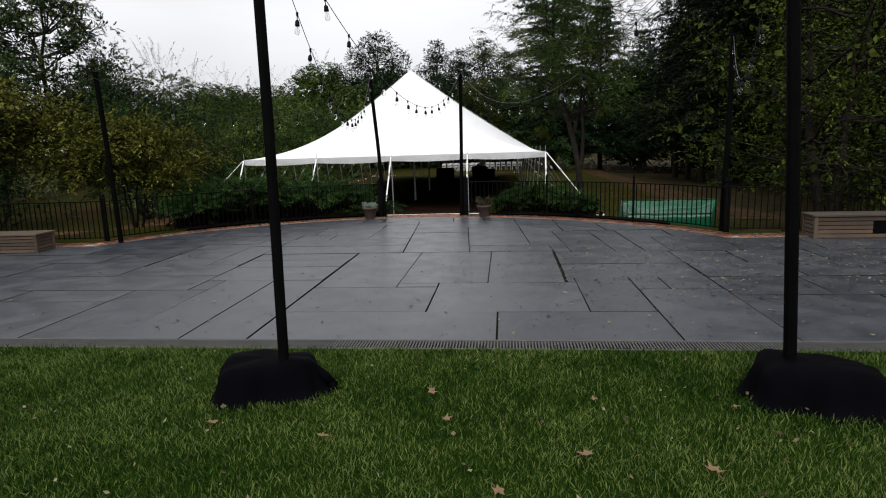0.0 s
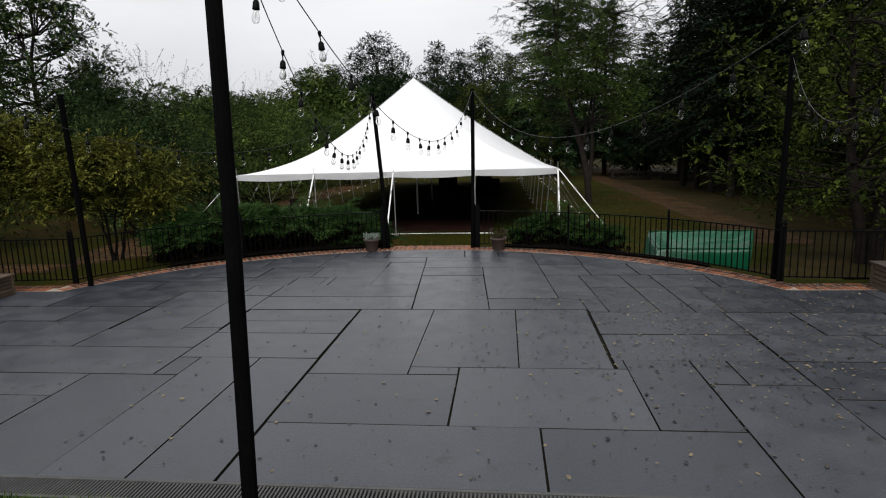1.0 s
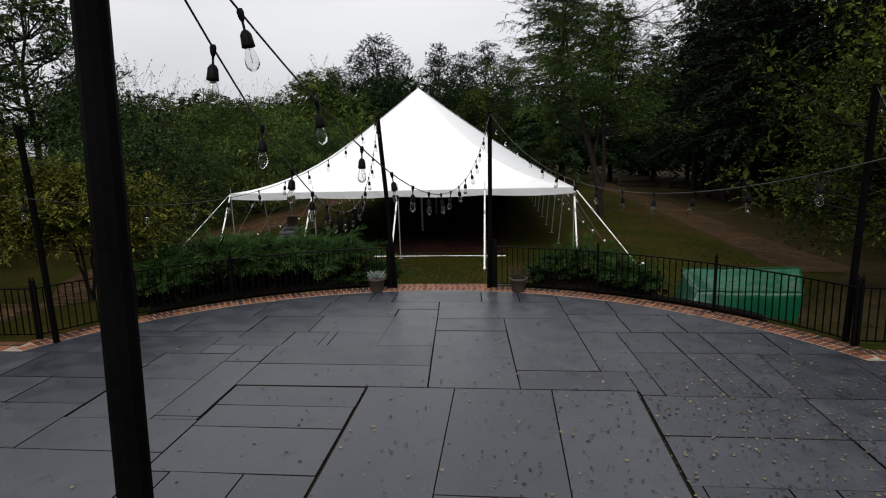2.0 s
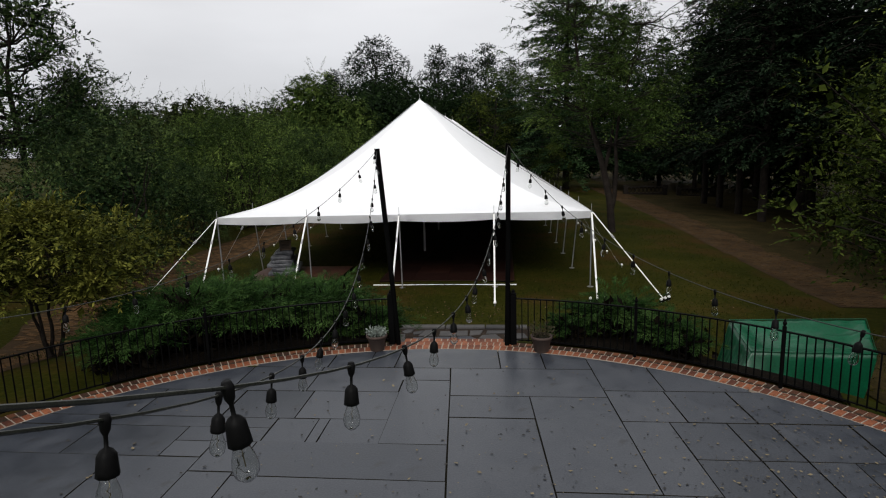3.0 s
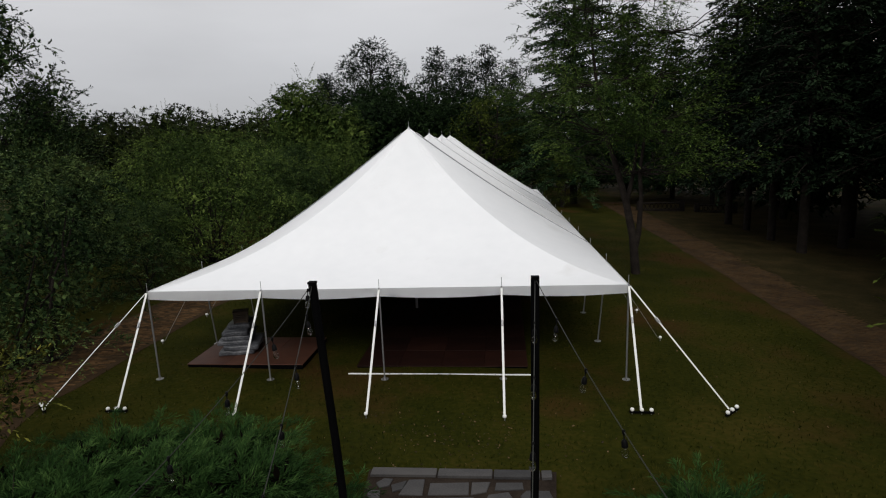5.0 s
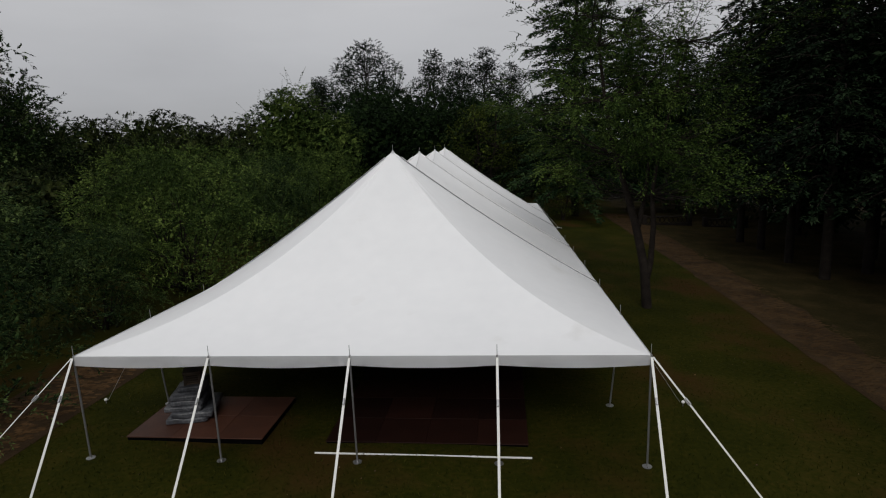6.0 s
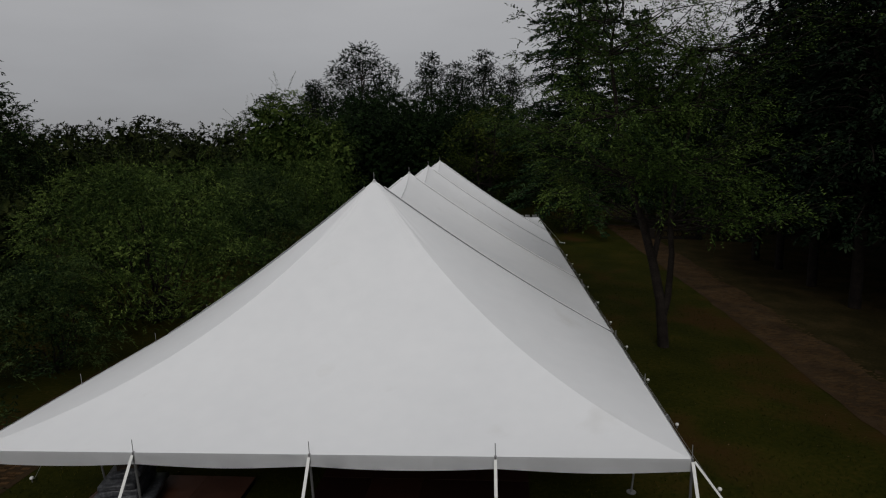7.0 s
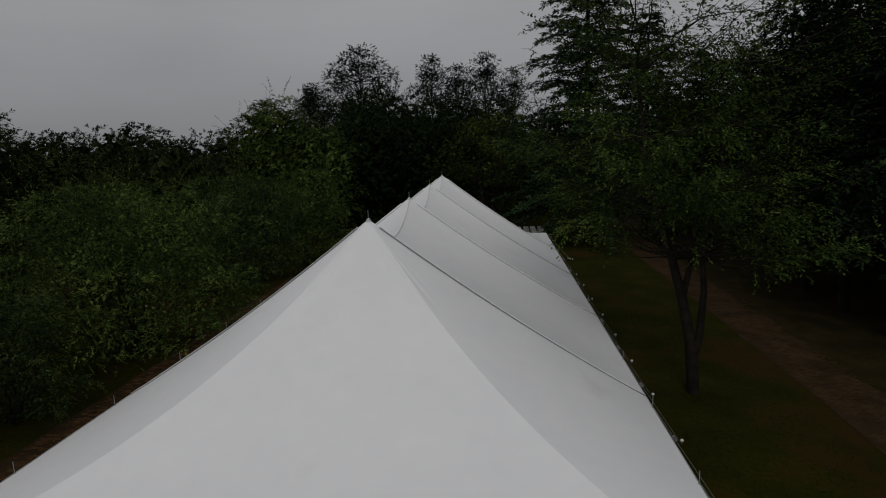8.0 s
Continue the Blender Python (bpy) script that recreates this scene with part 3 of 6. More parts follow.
def end_point(k, span, side, bx, by, t):
    """A point on an end section: t runs from the peak (0) to the boundary point (1)."""
    if abs(abs(by - TENT_PEAKS[k]) - span) < 1e-6:
        c = 0.86
    else:
        c = 0.14 + 0.72 * (abs(by - TENT_PEAKS[k]) / span) ** 1.1
    e = eave_z(by)
    w = min(abs(bx) / TENT_W, abs(by - TENT_PEAKS[k]) / span)
    pucker = 0.035 * math.exp(-((t - 0.13) / 0.09) ** 2) * w ** 5 * math.sin(34 * (1 - w))
    return (bx * t, TENT_PEAKS[k] + (by - TENT_PEAKS[k]) * t, e + (peak_z(k) - e) * (1 - t) * (1 - c * t) + pucker)


def canopy_z(x, y):
    """The height of the tensioned canopy between the outer peaks."""
    y = min(max(y, TENT_PEAKS[0]), TENT_PEAKS[-1] - 1e-6)
    k = max(i for i in range(4) if TENT_PEAKS[i] <= y)
    u = (y - TENT_PEAKS[k]) / (TENT_PEAKS[k + 1] - TENT_PEAKS[k])
    top = peak_z(k) * (1 - u) + peak_z(k + 1) * u - bay_sag(k, u)
    s = abs(x) / TENT_W
    e = eave_z(y)
    return e + (top - e) * (1 - s) * (1 - (0.14 + 0.24 * math.sin(math.pi * u)) * s)


def build_tent():
    tent = tagged(empty("pole_tent", (-0.02, 0.0, 0), TURN_TENT), "large white vinyl pole tent with four peaks and open sides", "tent")
    def sheet(name, grid, label=""):
        """One laced roof section: white outside, interior shade coloured into the underside."""
        bm = bmesh.new()
        rows = [[bm.verts.new(p) for p in row] for row in grid]
        for a, b in zip(rows, rows[1:]):
            for i in range(len(a) - 1):
                bm.faces.new((a[i], a[i + 1], b[i + 1], b[i]))
        bmesh.ops.remove_doubles(bm, verts=bm.verts, dist=1e-4)
        bmesh.ops.recalc_face_normals(bm, faces=bm.faces)
        if sum(f.normal.z for f in bm.faces) < 0:
            bmesh.ops.reverse_faces(bm, faces=bm.faces)
        outer = bm.faces[:]
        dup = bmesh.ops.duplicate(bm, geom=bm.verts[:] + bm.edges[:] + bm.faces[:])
        underside = [g for g in dup["geom"] if isinstance(g, bmesh.types.BMFace)]
        for v in {v for f in underside for v in f.verts}:
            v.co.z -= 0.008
        bmesh.ops.reverse_faces(bm, faces=underside)
        for f in underside:
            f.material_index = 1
        for f in bm.faces:
            f.smooth = True
        me = bpy.data.meshes.new(name)
        bm.to_mesh(me)
        bm.free()
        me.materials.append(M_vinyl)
        me.materials.append(M_shade_underside)
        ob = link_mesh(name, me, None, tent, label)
        return ob

    T = [k / 26 for k in range(27)]
    for k, ye in ((0, 0.0), (3, TENT_L)):
        span = abs(ye - TENT_PEAKS[k])
        front_edge = [(-TENT_W + 2 * TENT_W * i / 40, ye) for i in range(41)]
        sheet("end_panel", [[end_point(k, span, 0, x, y, t) for x, y in front_edge] for t in T], "taut white vinyl end panel")
        for s in (-1, 1):
            edge = [(s * TENT_W, ye + (TENT_PEAKS[k] - ye) * i / 20) for i in range(21)]
            sheet("hip_panel", [[end_point(k, span, s, x, y, t) for x, y in edge] for t in T], "taut white vinyl side panel")
    for k in range(3):
        ys = np.linspace(TENT_PEAKS[k], TENT_PEAKS[k + 1] - 1e-5, 25)
        for s in (-1, 1):
            sheet("bay_panel", [[(s * x, y, canopy_z(x, y)) for y in ys] for x in np.linspace(0, TENT_W, 27)], "taut white vinyl roof panel")

    # valance between the side poles, hanging in shallow scallops
    def valance(a, b):
        bm = bmesh.new()
        a, b = Vector(a), Vector(b)
        n = 12
        d = (b - a).normalized()
        out = Vector((d.y, -d.x, 0))
        prev = None
        for k in range(n + 1):
            u = k / n
            p = a.lerp(b, u) + out * 0.01
            drop = 0.20 + 0.055 * math.sin(math.pi * u)
            sag = 0.004
            w = out * (0.003 * math.sin(9 * u + a.x) + 0.004)
            cur = [bm.verts.new(p + Vector((0, 0, sag + 0.01))), bm.verts.new(p + Vector((0, 0, sag - drop)) + w)]
            if prev:
                bm.faces.new((prev[0], cur[0], cur[1], prev[1]))
            prev = cur
        bmesh.ops.solidify(bm, geom=bm.faces[:], thickness=0.004)
        part("valance", bm, M_vinyl, tent)

    front = [(-TENT_W + TENT_W / 2 * k, 0.0) for k in range(5)]
    back = [(-x, TENT_L) for x, y in front]
    nside = 11
    right = [(TENT_W, TENT_L * k / nside) for k in range(nside + 1)]
    left = [(-TENT_W, TENT_L * (1 - k / nside)) for k in range(nside + 1)]
    loop = front + right[1:] + back[1:] + left[1:]
    for p, q in zip(loop, loop[1:]):
        valance((*p, eave_z(p[1])), (*q, eave_z(q[1])))

    # roof seams where the panels are laced, and welts along the hips
    def seam(pts, name):
        bm = bmesh.new()
        tube(bm, [(x, y, canopy_z(x, y) + 0.010) for x, y in pts], 0.022, 6)
        part(name, bm, M_vinyl, tent, smooth=True)
        bm = bmesh.new()
        tube(bm, [(x, y - 0.045 if name == "lacing_seam" else y, canopy_z(x, y - 0.045) + 0.010) for x, y in pts], 0.015, 6)
        part("lacing_cord", bm, M_welt if pts[0][1] == TENT_PEAKS[0] and name == "lacing_seam" else M_grey_cord, tent, smooth=True)

    for k in range(4):
        for s in (-1, 1):
            seam([(s * TENT_W * i / 24, TENT_PEAKS[k]) for i in range(1, 25)], "lacing_seam")
    for k in range(3):
        seam([(0, TENT_PEAKS[k] + (TENT_PEAKS[k + 1] - TENT_PEAKS[k]) * i / 24) for i in range(25)], "ridge_seam")
    for k in range(4):
        bm = bmesh.new()
        z = peak_z(k)
        lathe(bm, [(0.065, z - 0.055), (0.045, z - 0.012), (0.025, z + 0.01), (0.010, z + 0.012)], 14, (0, TENT_PEAKS[k], 0))
        part("peak_cap", bm, M_vinyl, tent, smooth=True)
        bm = bmesh.new()
        gz = float(ground_z(0, TENT_PEAKS[k]))
        tube(bm, [(0, TENT_PEAKS[k], gz), (0, TENT_PEAKS[k], z)], 0.05, 10)
        tube(bm, [(0, TENT_PEAKS[k], z), (0, TENT_PEAKS[k], z + 0.2)], 0.007, 6)
        part("centre_pole", bm, M_steel, tent)

    # side poles with pins, guy straps with ratchets, stakes with caps
    for x, y in loop[:-1]:
        e = eave_z(y)
        out = Vector((0, 0, 0))
        if y < 0.01:
            out.y = -1
        if y > TENT_L - 0.01:
            out.y = 1
        edge = abs(abs(x) - TENT_W) < 0.01
        corner = edge and abs(out.y) > 0
        if edge and not corner:
            out.x = math.copysign(1, x)
        gz = float(ground_z(x, y))
        lean = -out * 0.22
        bm = bmesh.new()
        tube(bm, [(x, y, e + 0.02), (x + lean.x, y + lean.y - 0.15 * (y < 0.01), gz)], 0.022, 8)
        tube(bm, [(x, y, e), (x, y, e + 0.24)], 0.007, 6)
        lathe(bm, [(0.10, gz - e), (0.10, gz - e + 0.012)], 10, (x + lean.x, y + lean.y - 0.15 * (y < 0.01), e))
        part("side_pole", bm, M_steel, tent)
        guys = [out * (2.1 if abs(out.y) > 0 else 1.5)]
        if corner:
            guys = [Vector((0.09 * -math.copysign(1, x), out.y * 1.85, 0)), Vector((math.copysign(1.75, x), out.y * 1.8, 0))]
        for g in guys:
            sx, sy = x + g.x, y + g.y
            sz = float(ground_z(sx, sy))
            a, b = Vector((x, y, e - 0.02)) + g.normalized() * 0.04, Vector((sx, sy, sz + 0.09))
            bm = bmesh.new()
            d = (b - a).normalized()
            long_side = edge and not corner
            wv = d.cross(Vector((0, 0, 1))).normalized() * (0.009 if long_side else 0.025)
            tv = d.cross(wv).normalized() * 0.003
            r1 = [bm.verts.new(a + wv * i + tv * j) for i, j in ((-1, -1), (1, -1), (1, 1), (-1, 1))]
            r2 = [bm.verts.new(b + wv * i + tv * j) for i, j in ((-1, -1), (1, -1), (1, 1), (-1, 1))]
            for i in range(4):
                bm.faces.new((r1[i], r1[(i + 1) % 4], r2[(i + 1) % 4], r2[i]))
            bm.faces.new(r1)
            bm.faces.new(r2)
            strap = part("guy_strap", bm, M_grey_cord if long_side else M_strap, tent, "taut grey guy line" if long_side else "taut white webbing strap")
            bm = bmesh.new()
            c = a.lerp(b, 0.3)
            rot = d.to_track_quat("Z", "X").to_matrix().to_4x4()
            box(bm, c, (0.07, 0.04, 0.14), rot, 0.006)
            part("ratchet", bm, M_steel, strap)
            caps = (-0.2, 0.0, 0.2) if corner else (0.0,)
            side = Vector((-g.y, g.x, 0)).normalized()
            for o in caps:
                bm = bmesh.new()
                p = Vector((sx, sy, sz)) + side * o + g.normalized() * 0.07
                tube(bm, [p - Vector((0, 0, 0.2)), p + Vector((0, 0, 0.10))], 0.014, 6)
                stake = part("stake", bm, M_steel, tent)
                bm = bmesh.new()
                lathe(bm, [(0.018, 0.07), (0.042, 0.08), (0.046, 0.11), (0.034, 0.135), (0.008, 0.145)], 10, p)
                part("stake_cap", bm, M_cap, stake, "white plastic stake cap", smooth=True)
            if corner:
                bm = bmesh.new()
                p = Vector((sx, sy, sz + 0.045)) + g.normalized() * 0.07
                box(bm, p, (0.52, 0.06, 0.03), side.to_track_quat("X", "Z").to_matrix().to_4x4())
                part("stake_bar", bm, M_iron, tent)
    return tent


build_tent()

# ---- floors under the tent ----


def build_deck(name, x0, x1, y0, y1, h, px, py, label, material):
    zs = [float(ground_z(x, y)) for x in (x0, x1) for y in (y0, y1)]
    z = min(zs)
    h += max(zs) - z
    deck = tagged(empty(name, ((x0 + x1) / 2, (y0 + y1) / 2, z)), label, "stage floor")
    bm = bmesh.new()
    box(bm, (0, 0, h / 2 - 0.012), (x1 - x0 - 0.04, y1 - y0 - 0.04, h))
    part("subframe", bm, M_blackwood, deck)
    nx, ny = round((x1 - x0) / px), round((y1 - y0) / py)
    w, d = (x1 - x0) / nx, (y1 - y0) / ny
    bm = bmesh.new()
    box(bm, (0, 0, 0), (w - 0.006, d - 0.006, 0.025), bevel=0.003)
    me = bm_mesh("panel", bm)
    for i in range(nx):
        for j in range(ny):
            ob = link_mesh("panel", me, material, deck)
            ob.location = (-(x1 - x0) / 2 + w * (i + 0.5), -(y1 - y0) / 2 + d * (j + 0.5), h + 0.004)
    return deck


build_deck("stage_floor", -5.74, -2.42, 0.78, 3.05, 0.08, 1.22, 1.22, "red-brown plywood stage floor under the white tent", M_deck)
build_deck("dance_floor", -0.95, 3.65, 0.85, 21.0, 0.05, 1.22, 1.22, "dark red-brown dance floor panels, colour deepened for tent shade", M_floor_shade)
bm = bmesh.new()
tube(bm, [(-1.06, 0.40, float(ground_z(-1.06, 0.40)) + 0.03), (3.70, 0.34, float(ground_z(3.70, 0.34)) + 0.03)], 0.022, 10)
tagged(part("white_pipe", bm, M_strap), "long white pipe lying on the grass before the dance floor", "pipe")

# stack of sheeted tables on the stage floor
DECK_TOP = float(ground_z(-4.1, 1.9)) + 0.14
stack = tagged(empty("sheeted_stack", (-4.72, 2.05, DECK_TOP), 12), "pile of folded grey plastic sheeting heaped on the stage floor", "sheeting pile")
rng = np.random.RandomState(5)
for k in range(6):
    bm = bmesh.new()
    w, d = 0.95 - 0.07 * k + 0.1 * rng.rand(), 1.3 - 0.08 * k
    vs = box(bm, (0.05 * rng.randn(), 0.05 * rng.randn(), 0.075 + 0.14 * k), (w, d, 0.145), bevel=0.03)
    bmesh.ops.subdivide_edges(bm, edges=bm.edges[:], cuts=3, use_grid_fill=True)
    for v in bm.verts:
        v.co += Vector(noise.noise_vector(v.co * 5 + Vector((k, 0, 0)))) * 0.03
    part("folded_sheet", bm, M_plastic, stack, smooth=True)

# ---- unidentified dark shapes on the dance floor, built as draped carts ----


def build_cart(at, w, d, h, seed, bundle, label):
    """A guessed sheeted trolley on castors, with or without a pale bundle on top."""
    rng = np.random.RandomState(seed)
    cart = tagged(empty("draped_cart", at, 20 * rng.rand()), label, "cart", group="draped carts")
    bm = bmesh.new()
    box(bm, (0, 0, h / 2 + 0.06), (w, d, h - 0.12), bevel=0.05)
    bmesh.ops.subdivide_edges(bm, edges=bm.edges[:], cuts=3, use_grid_fill=True)
    for v in bm.verts:
        v.co += Vector(noise.noise_vector(v.co * 4 + Vector((seed, 0, 0)))) * 0.04
    part("dust_sheet", bm, M_cloth, cart, smooth=True)
    for sx in (-1, 1):
        for sy in (-1, 1):
            bm = bmesh.new()
            lathe(bm, [(0.02, 0), (0.045, 0.01), (0.05, 0.05), (0.03, 0.1)], 10, (sx * w * 0.38, sy * d * 0.38, 0))
            part("castor", bm, M_blackwood, cart)
    if bundle:
        bm = bmesh.new()
        bmesh.ops.create_icosphere(bm, subdivisions=3, radius=0.17)
        for v in bm.verts:
            v.co = Vector((v.co.x * 1.2, v.co.y, v.co.z * 0.7)) + Vector(noise.noise_vector(v.co * 7)) * 0.04 + Vector((0, 0, h + 0.06))
        part("bundle", bm, M_strap, cart, "crumpled white cloth bundle", smooth=True)


FLOOR_TOP = float(ground_z(2.9, 14.0)) + 0.11
build_cart((2.85, 14.0, FLOOR_TOP), 0.85, 0.7, 1.35, 3, True, "unidentified dark shape with a white top, built as draped cart")
build_cart((3.25, 16.2, FLOOR_TOP), 0.9, 0.7, 1.05, 4, False, "low unidentified dark shape on the dance floor, built as cart")
build_cart((0.4, 17.0, FLOOR_TOP), 1.2, 0.7, 1.15, 5, False, "long unidentified dark shape on the dance floor, built as cart")

# ---- folding chairs stacked and rowed at the tent's far end ----


def build_chair():
    chair = tagged(empty("folding_chair"), "white resin folding chair standing on the lawn", "chair", group="white chairs")
    bm = bmesh.new()
    box(bm, (0, 0, 0.45), (0.42, 0.40, 0.03), bevel=0.008)
    part("seat", bm, M_chair, chair)
    bm = bmesh.new()
    box(bm, (0, 0.25, 0.74), (0.40, 0.025, 0.16), bevel=0.008)
    part("backrest", bm, M_chair, chair)
    for s in (-1, 1):
        for y0, y1, z1 in ((-0.22, 0.26, 0.82), (0.24, -0.16, 0.45)):
            bm = bmesh.new()
            tube(bm, [(s * 0.2, y0, 0.0), (s * 0.2, y1, z1)], 0.014, 6)
            part("leg", bm, M_chair, chair)
    return chair


chair = build_chair()
slots = [(-2.3 + 0.6 * i + (0.5 if i > 6 else 0), 42.6 + 1.0 * j) for j in range(4) for i in range(14)]
for k, (x, y) in enumerate(slots):
    m = pose(x, y, float(ground_z(x, y)), 0, 0, 180 + 6 * math.sin(3.1 * k))
    if k == 0:
        chair.matrix_world = m
    else:
        copy_thing(chair, m)

# ---- pots at the exit ----


def build_pot(at, material, seed, label, height, n):
    pot = tagged(empty("plant_pot", at), label, "potted plant", group="pots at the exit")
    bm = bmesh.new()
    lathe(bm, [(0.115, 0), (0.125, 0.01), (0.165, 0.24), (0.188, 0.245), (0.192, 0.29), (0.172, 0.29), (0.158, 0.24)], 22)
    part("pot", bm, M_terracotta, pot, smooth=True)
    bm = bmesh.new()
    lathe(bm, [(0.16, 0.22), (0.16, 0.25), (0.05, 0.262)], 16)
    part("soil", bm, M_joint, pot)
    rng = np.random.RandomState(seed)
    a = rng.rand(n) * 6.28
    r = 0.12 * np.sqrt(rng.rand(n))
    P = np.stack([r * np.cos(a), r * np.sin(a), 0.245 + rng.rand(n) * 0.03], 1)
    A = np.stack([np.cos(a) * (0.25 + rng.rand(n) * 0.7), np.sin(a) * (0.25 + rng.rand(n) * 0.7), 0.5 + rng.rand(n)], 1)
    A = unit(A)
    up = rng.rand(n)[:, None] * height
    link_mesh("foliage", quads_mesh("foliage", leaves(rng, P + A * up, A + 0.5 * rng.normal(size=(n, 3)), 0.058, 0.022)), material, pot)
    return pot


build_pot((1.02, -8.62, 0), M_silver, 1, "dark clay pot with pale silvery foliage on the brick edging", 0.13, 330)
build_pot((3.95, -8.64, 0), M_dry, 2, "dark clay pot with thin dry stems on the brick edging", 0.24, 300)

# ---- wooden boxes ----


def build_crate(at, w, d, h, rz, label, door=False):
    crate = tagged(empty("wooden_box", at, rz), label, "wooden box", group="wooden boxes")
    # Solid near-black block standing for the shade within the box and its bay.
    bm = bmesh.new()
    box(bm, (0, 0, h / 2 - 0.01), (w - 0.06, d - 0.06, h - 0.06))
    part("liner", bm, M_blackwood, crate)
    bm = bmesh.new()
    box(bm, (0, 0, h - 0.015), (w + 0.06, d + 0.06, 0.035), bevel=0.005)
    part("lid", bm, M_cedar, crate)
    n = 5
    ph = (h - 0.05) / n
    for k in range(n):
        z = 0.012 + ph * (k + 0.5)
        for s in (-1, 1):
            runs = [(-w / 2 + 0.03, w / 2 - 0.03)]
            if door and s < 0:
                runs = [(-w / 2 + 0.03, 0.05 * w)] if 0 < k < 4 else runs
            for a, b in runs:
                bm = bmesh.new()
                box(bm, ((a + b) / 2, s * (d / 2 - 0.012), z), (b - a, 0.024, ph - 0.012), bevel=0.003)
                part("board", bm, M_cedar, crate)
            bm = bmesh.new()
            box(bm, (s * (w / 2 - 0.012), 0, z), (0.024, d - 0.05, ph - 0.012), bevel=0.003)
            part("board", bm, M_cedar, crate)
    for sx in (-1, 1):
        for sy in (-1, 1):
            bm = bmesh.new()
            box(bm, (sx * (w / 2 - 0.02), sy * (d / 2 - 0.02), h / 2 - 0.015), (0.06, 0.06, h - 0.03), bevel=0.004)
            part("corner_post", bm, M_cedar, crate)
    return crate


build_crate((10.72, -12.44, -0.012), 1.7, 0.46, 0.42, -2, "weathered cedar storage bench with an open front bay", True)
build_crate((-5.28, -12.90, -0.012), 1.5, 0.5, 0.38, 3, "weathered cedar slatted box bench on the terrace edge")

build_crate((-4.62, 2.0, DECK_TOP + 0.84), 0.38, 0.34, 0.34, 20, "small dark wooden crate on the pile of sheeting")

# ---- green tarpaulin over a low stack ----


def build_tarp():
    """A sheet over a low stack: a top that tips forward, with a rim, a fold and a sag, and hanging sides."""
    bl, br, fr, fl = ((7.54, -7.43, 0.19), (9.98, -7.34, 0.18), (9.46, -8.62, -0.03), (7.50, -8.55, -0.02))
    bl, br, fr, fl = (Vector(p) for p in (bl, br, fr, fl))
    bm = bmesh.new()
    n, m = 56, 10

    def top(u, v):
        p = fl.lerp(fr, u).lerp(bl.lerp(br, u), v)
        edge = min(u * 2.4, (1 - u) * 2.4, v * 1.4, (1 - v) * 1.4)
        sag = -0.09 * smooth01(edge / 0.42)
        fold = 0.055 * math.exp(-((v - 0.42 - 0.18 * u) / 0.07) ** 2) * smooth01((u - 0.2) / 0.35)
        z = sag + fold + 0.02 * noise.noise(p * 2.4) + 0.012 * noise.noise(p * 7.0)
        return p + Vector((0, 0, float(z)))

    grid = [[bm.verts.new(top(i / n, j / n)) for i in range(n + 1)] for j in range(n + 1)]
    for a, b in zip(grid, grid[1:]):
        for i in range(n):
            bm.faces.new((a[i], a[i + 1], b[i + 1], b[i]))
    rim = grid[0][:-1] + [r[-1] for r in grid[:-1]] + grid[-1][:0:-1] + [r[0] for r in grid[:0:-1]]
    c = sum((v.co for v in rim), Vector()) / len(rim)
    prev = rim
    total = len(rim)
    for k in range(1, m + 1):
        w = k / m
        ring = []
        for i, v in enumerate(rim):
            d = v.co - c
            d.z = 0
            west = max(0.0, -d.normalized().x)
            d.normalize()
            fold = math.sin(0.42 * i) * 0.6 + math.sin(0.17 * i + 1) + 0.5 * math.sin(0.9 * i)
            out = 0.02 + (0.30 * west - 0.12 * (1 - west)) * w ** 1.2 + 0.022 * fold * w
            x, y = v.co.x + d.x * out, v.co.y + d.y * out
            low = float(ground_z(x, y)) + 0.012 + 0.03 * max(0, math.sin(0.23 * i))
            z = v.co.z + (low - v.co.z) * w
            ring.append(bm.verts.new((x, y, z)))
        for i in range(total):
            j = (i + 1) % total
            bm.faces.new((prev[i], prev[j], ring[j], ring[i]))
        prev = ring
    bmesh.ops.recalc_face_normals(bm, faces=bm.faces)
    bmesh.ops.solidify(bm, geom=bm.faces[:], thickness=0.005)
    tarp = tagged(empty("green_tarpaulin", (0, 0, 0)), "bright green tarpaulin draped over a low stack behind the fence", "tarpaulin")
    part("sheet", bm, M_tarp, tarp, smooth=True)
    bm = bmesh.new()
    tube(bm, [c + (p - c) * 1.012 + Vector((0, 0, 0.012)) for p in (bl, br, fr, fl, bl)], 0.012, 6)
    part("hem", bm, M_tarp, tarp, "rolled hem along the upper edge", smooth=True)


build_tarp()

# ---- paths ----


def bend_x(y, bend):
    """How far a path leans sideways: it swings east as it nears the terrace."""
    return bend * float(smooth01((-1.5 - y) / 7.0)) if bend > 1 else bend * math.sin((y + 2) * 0.09)


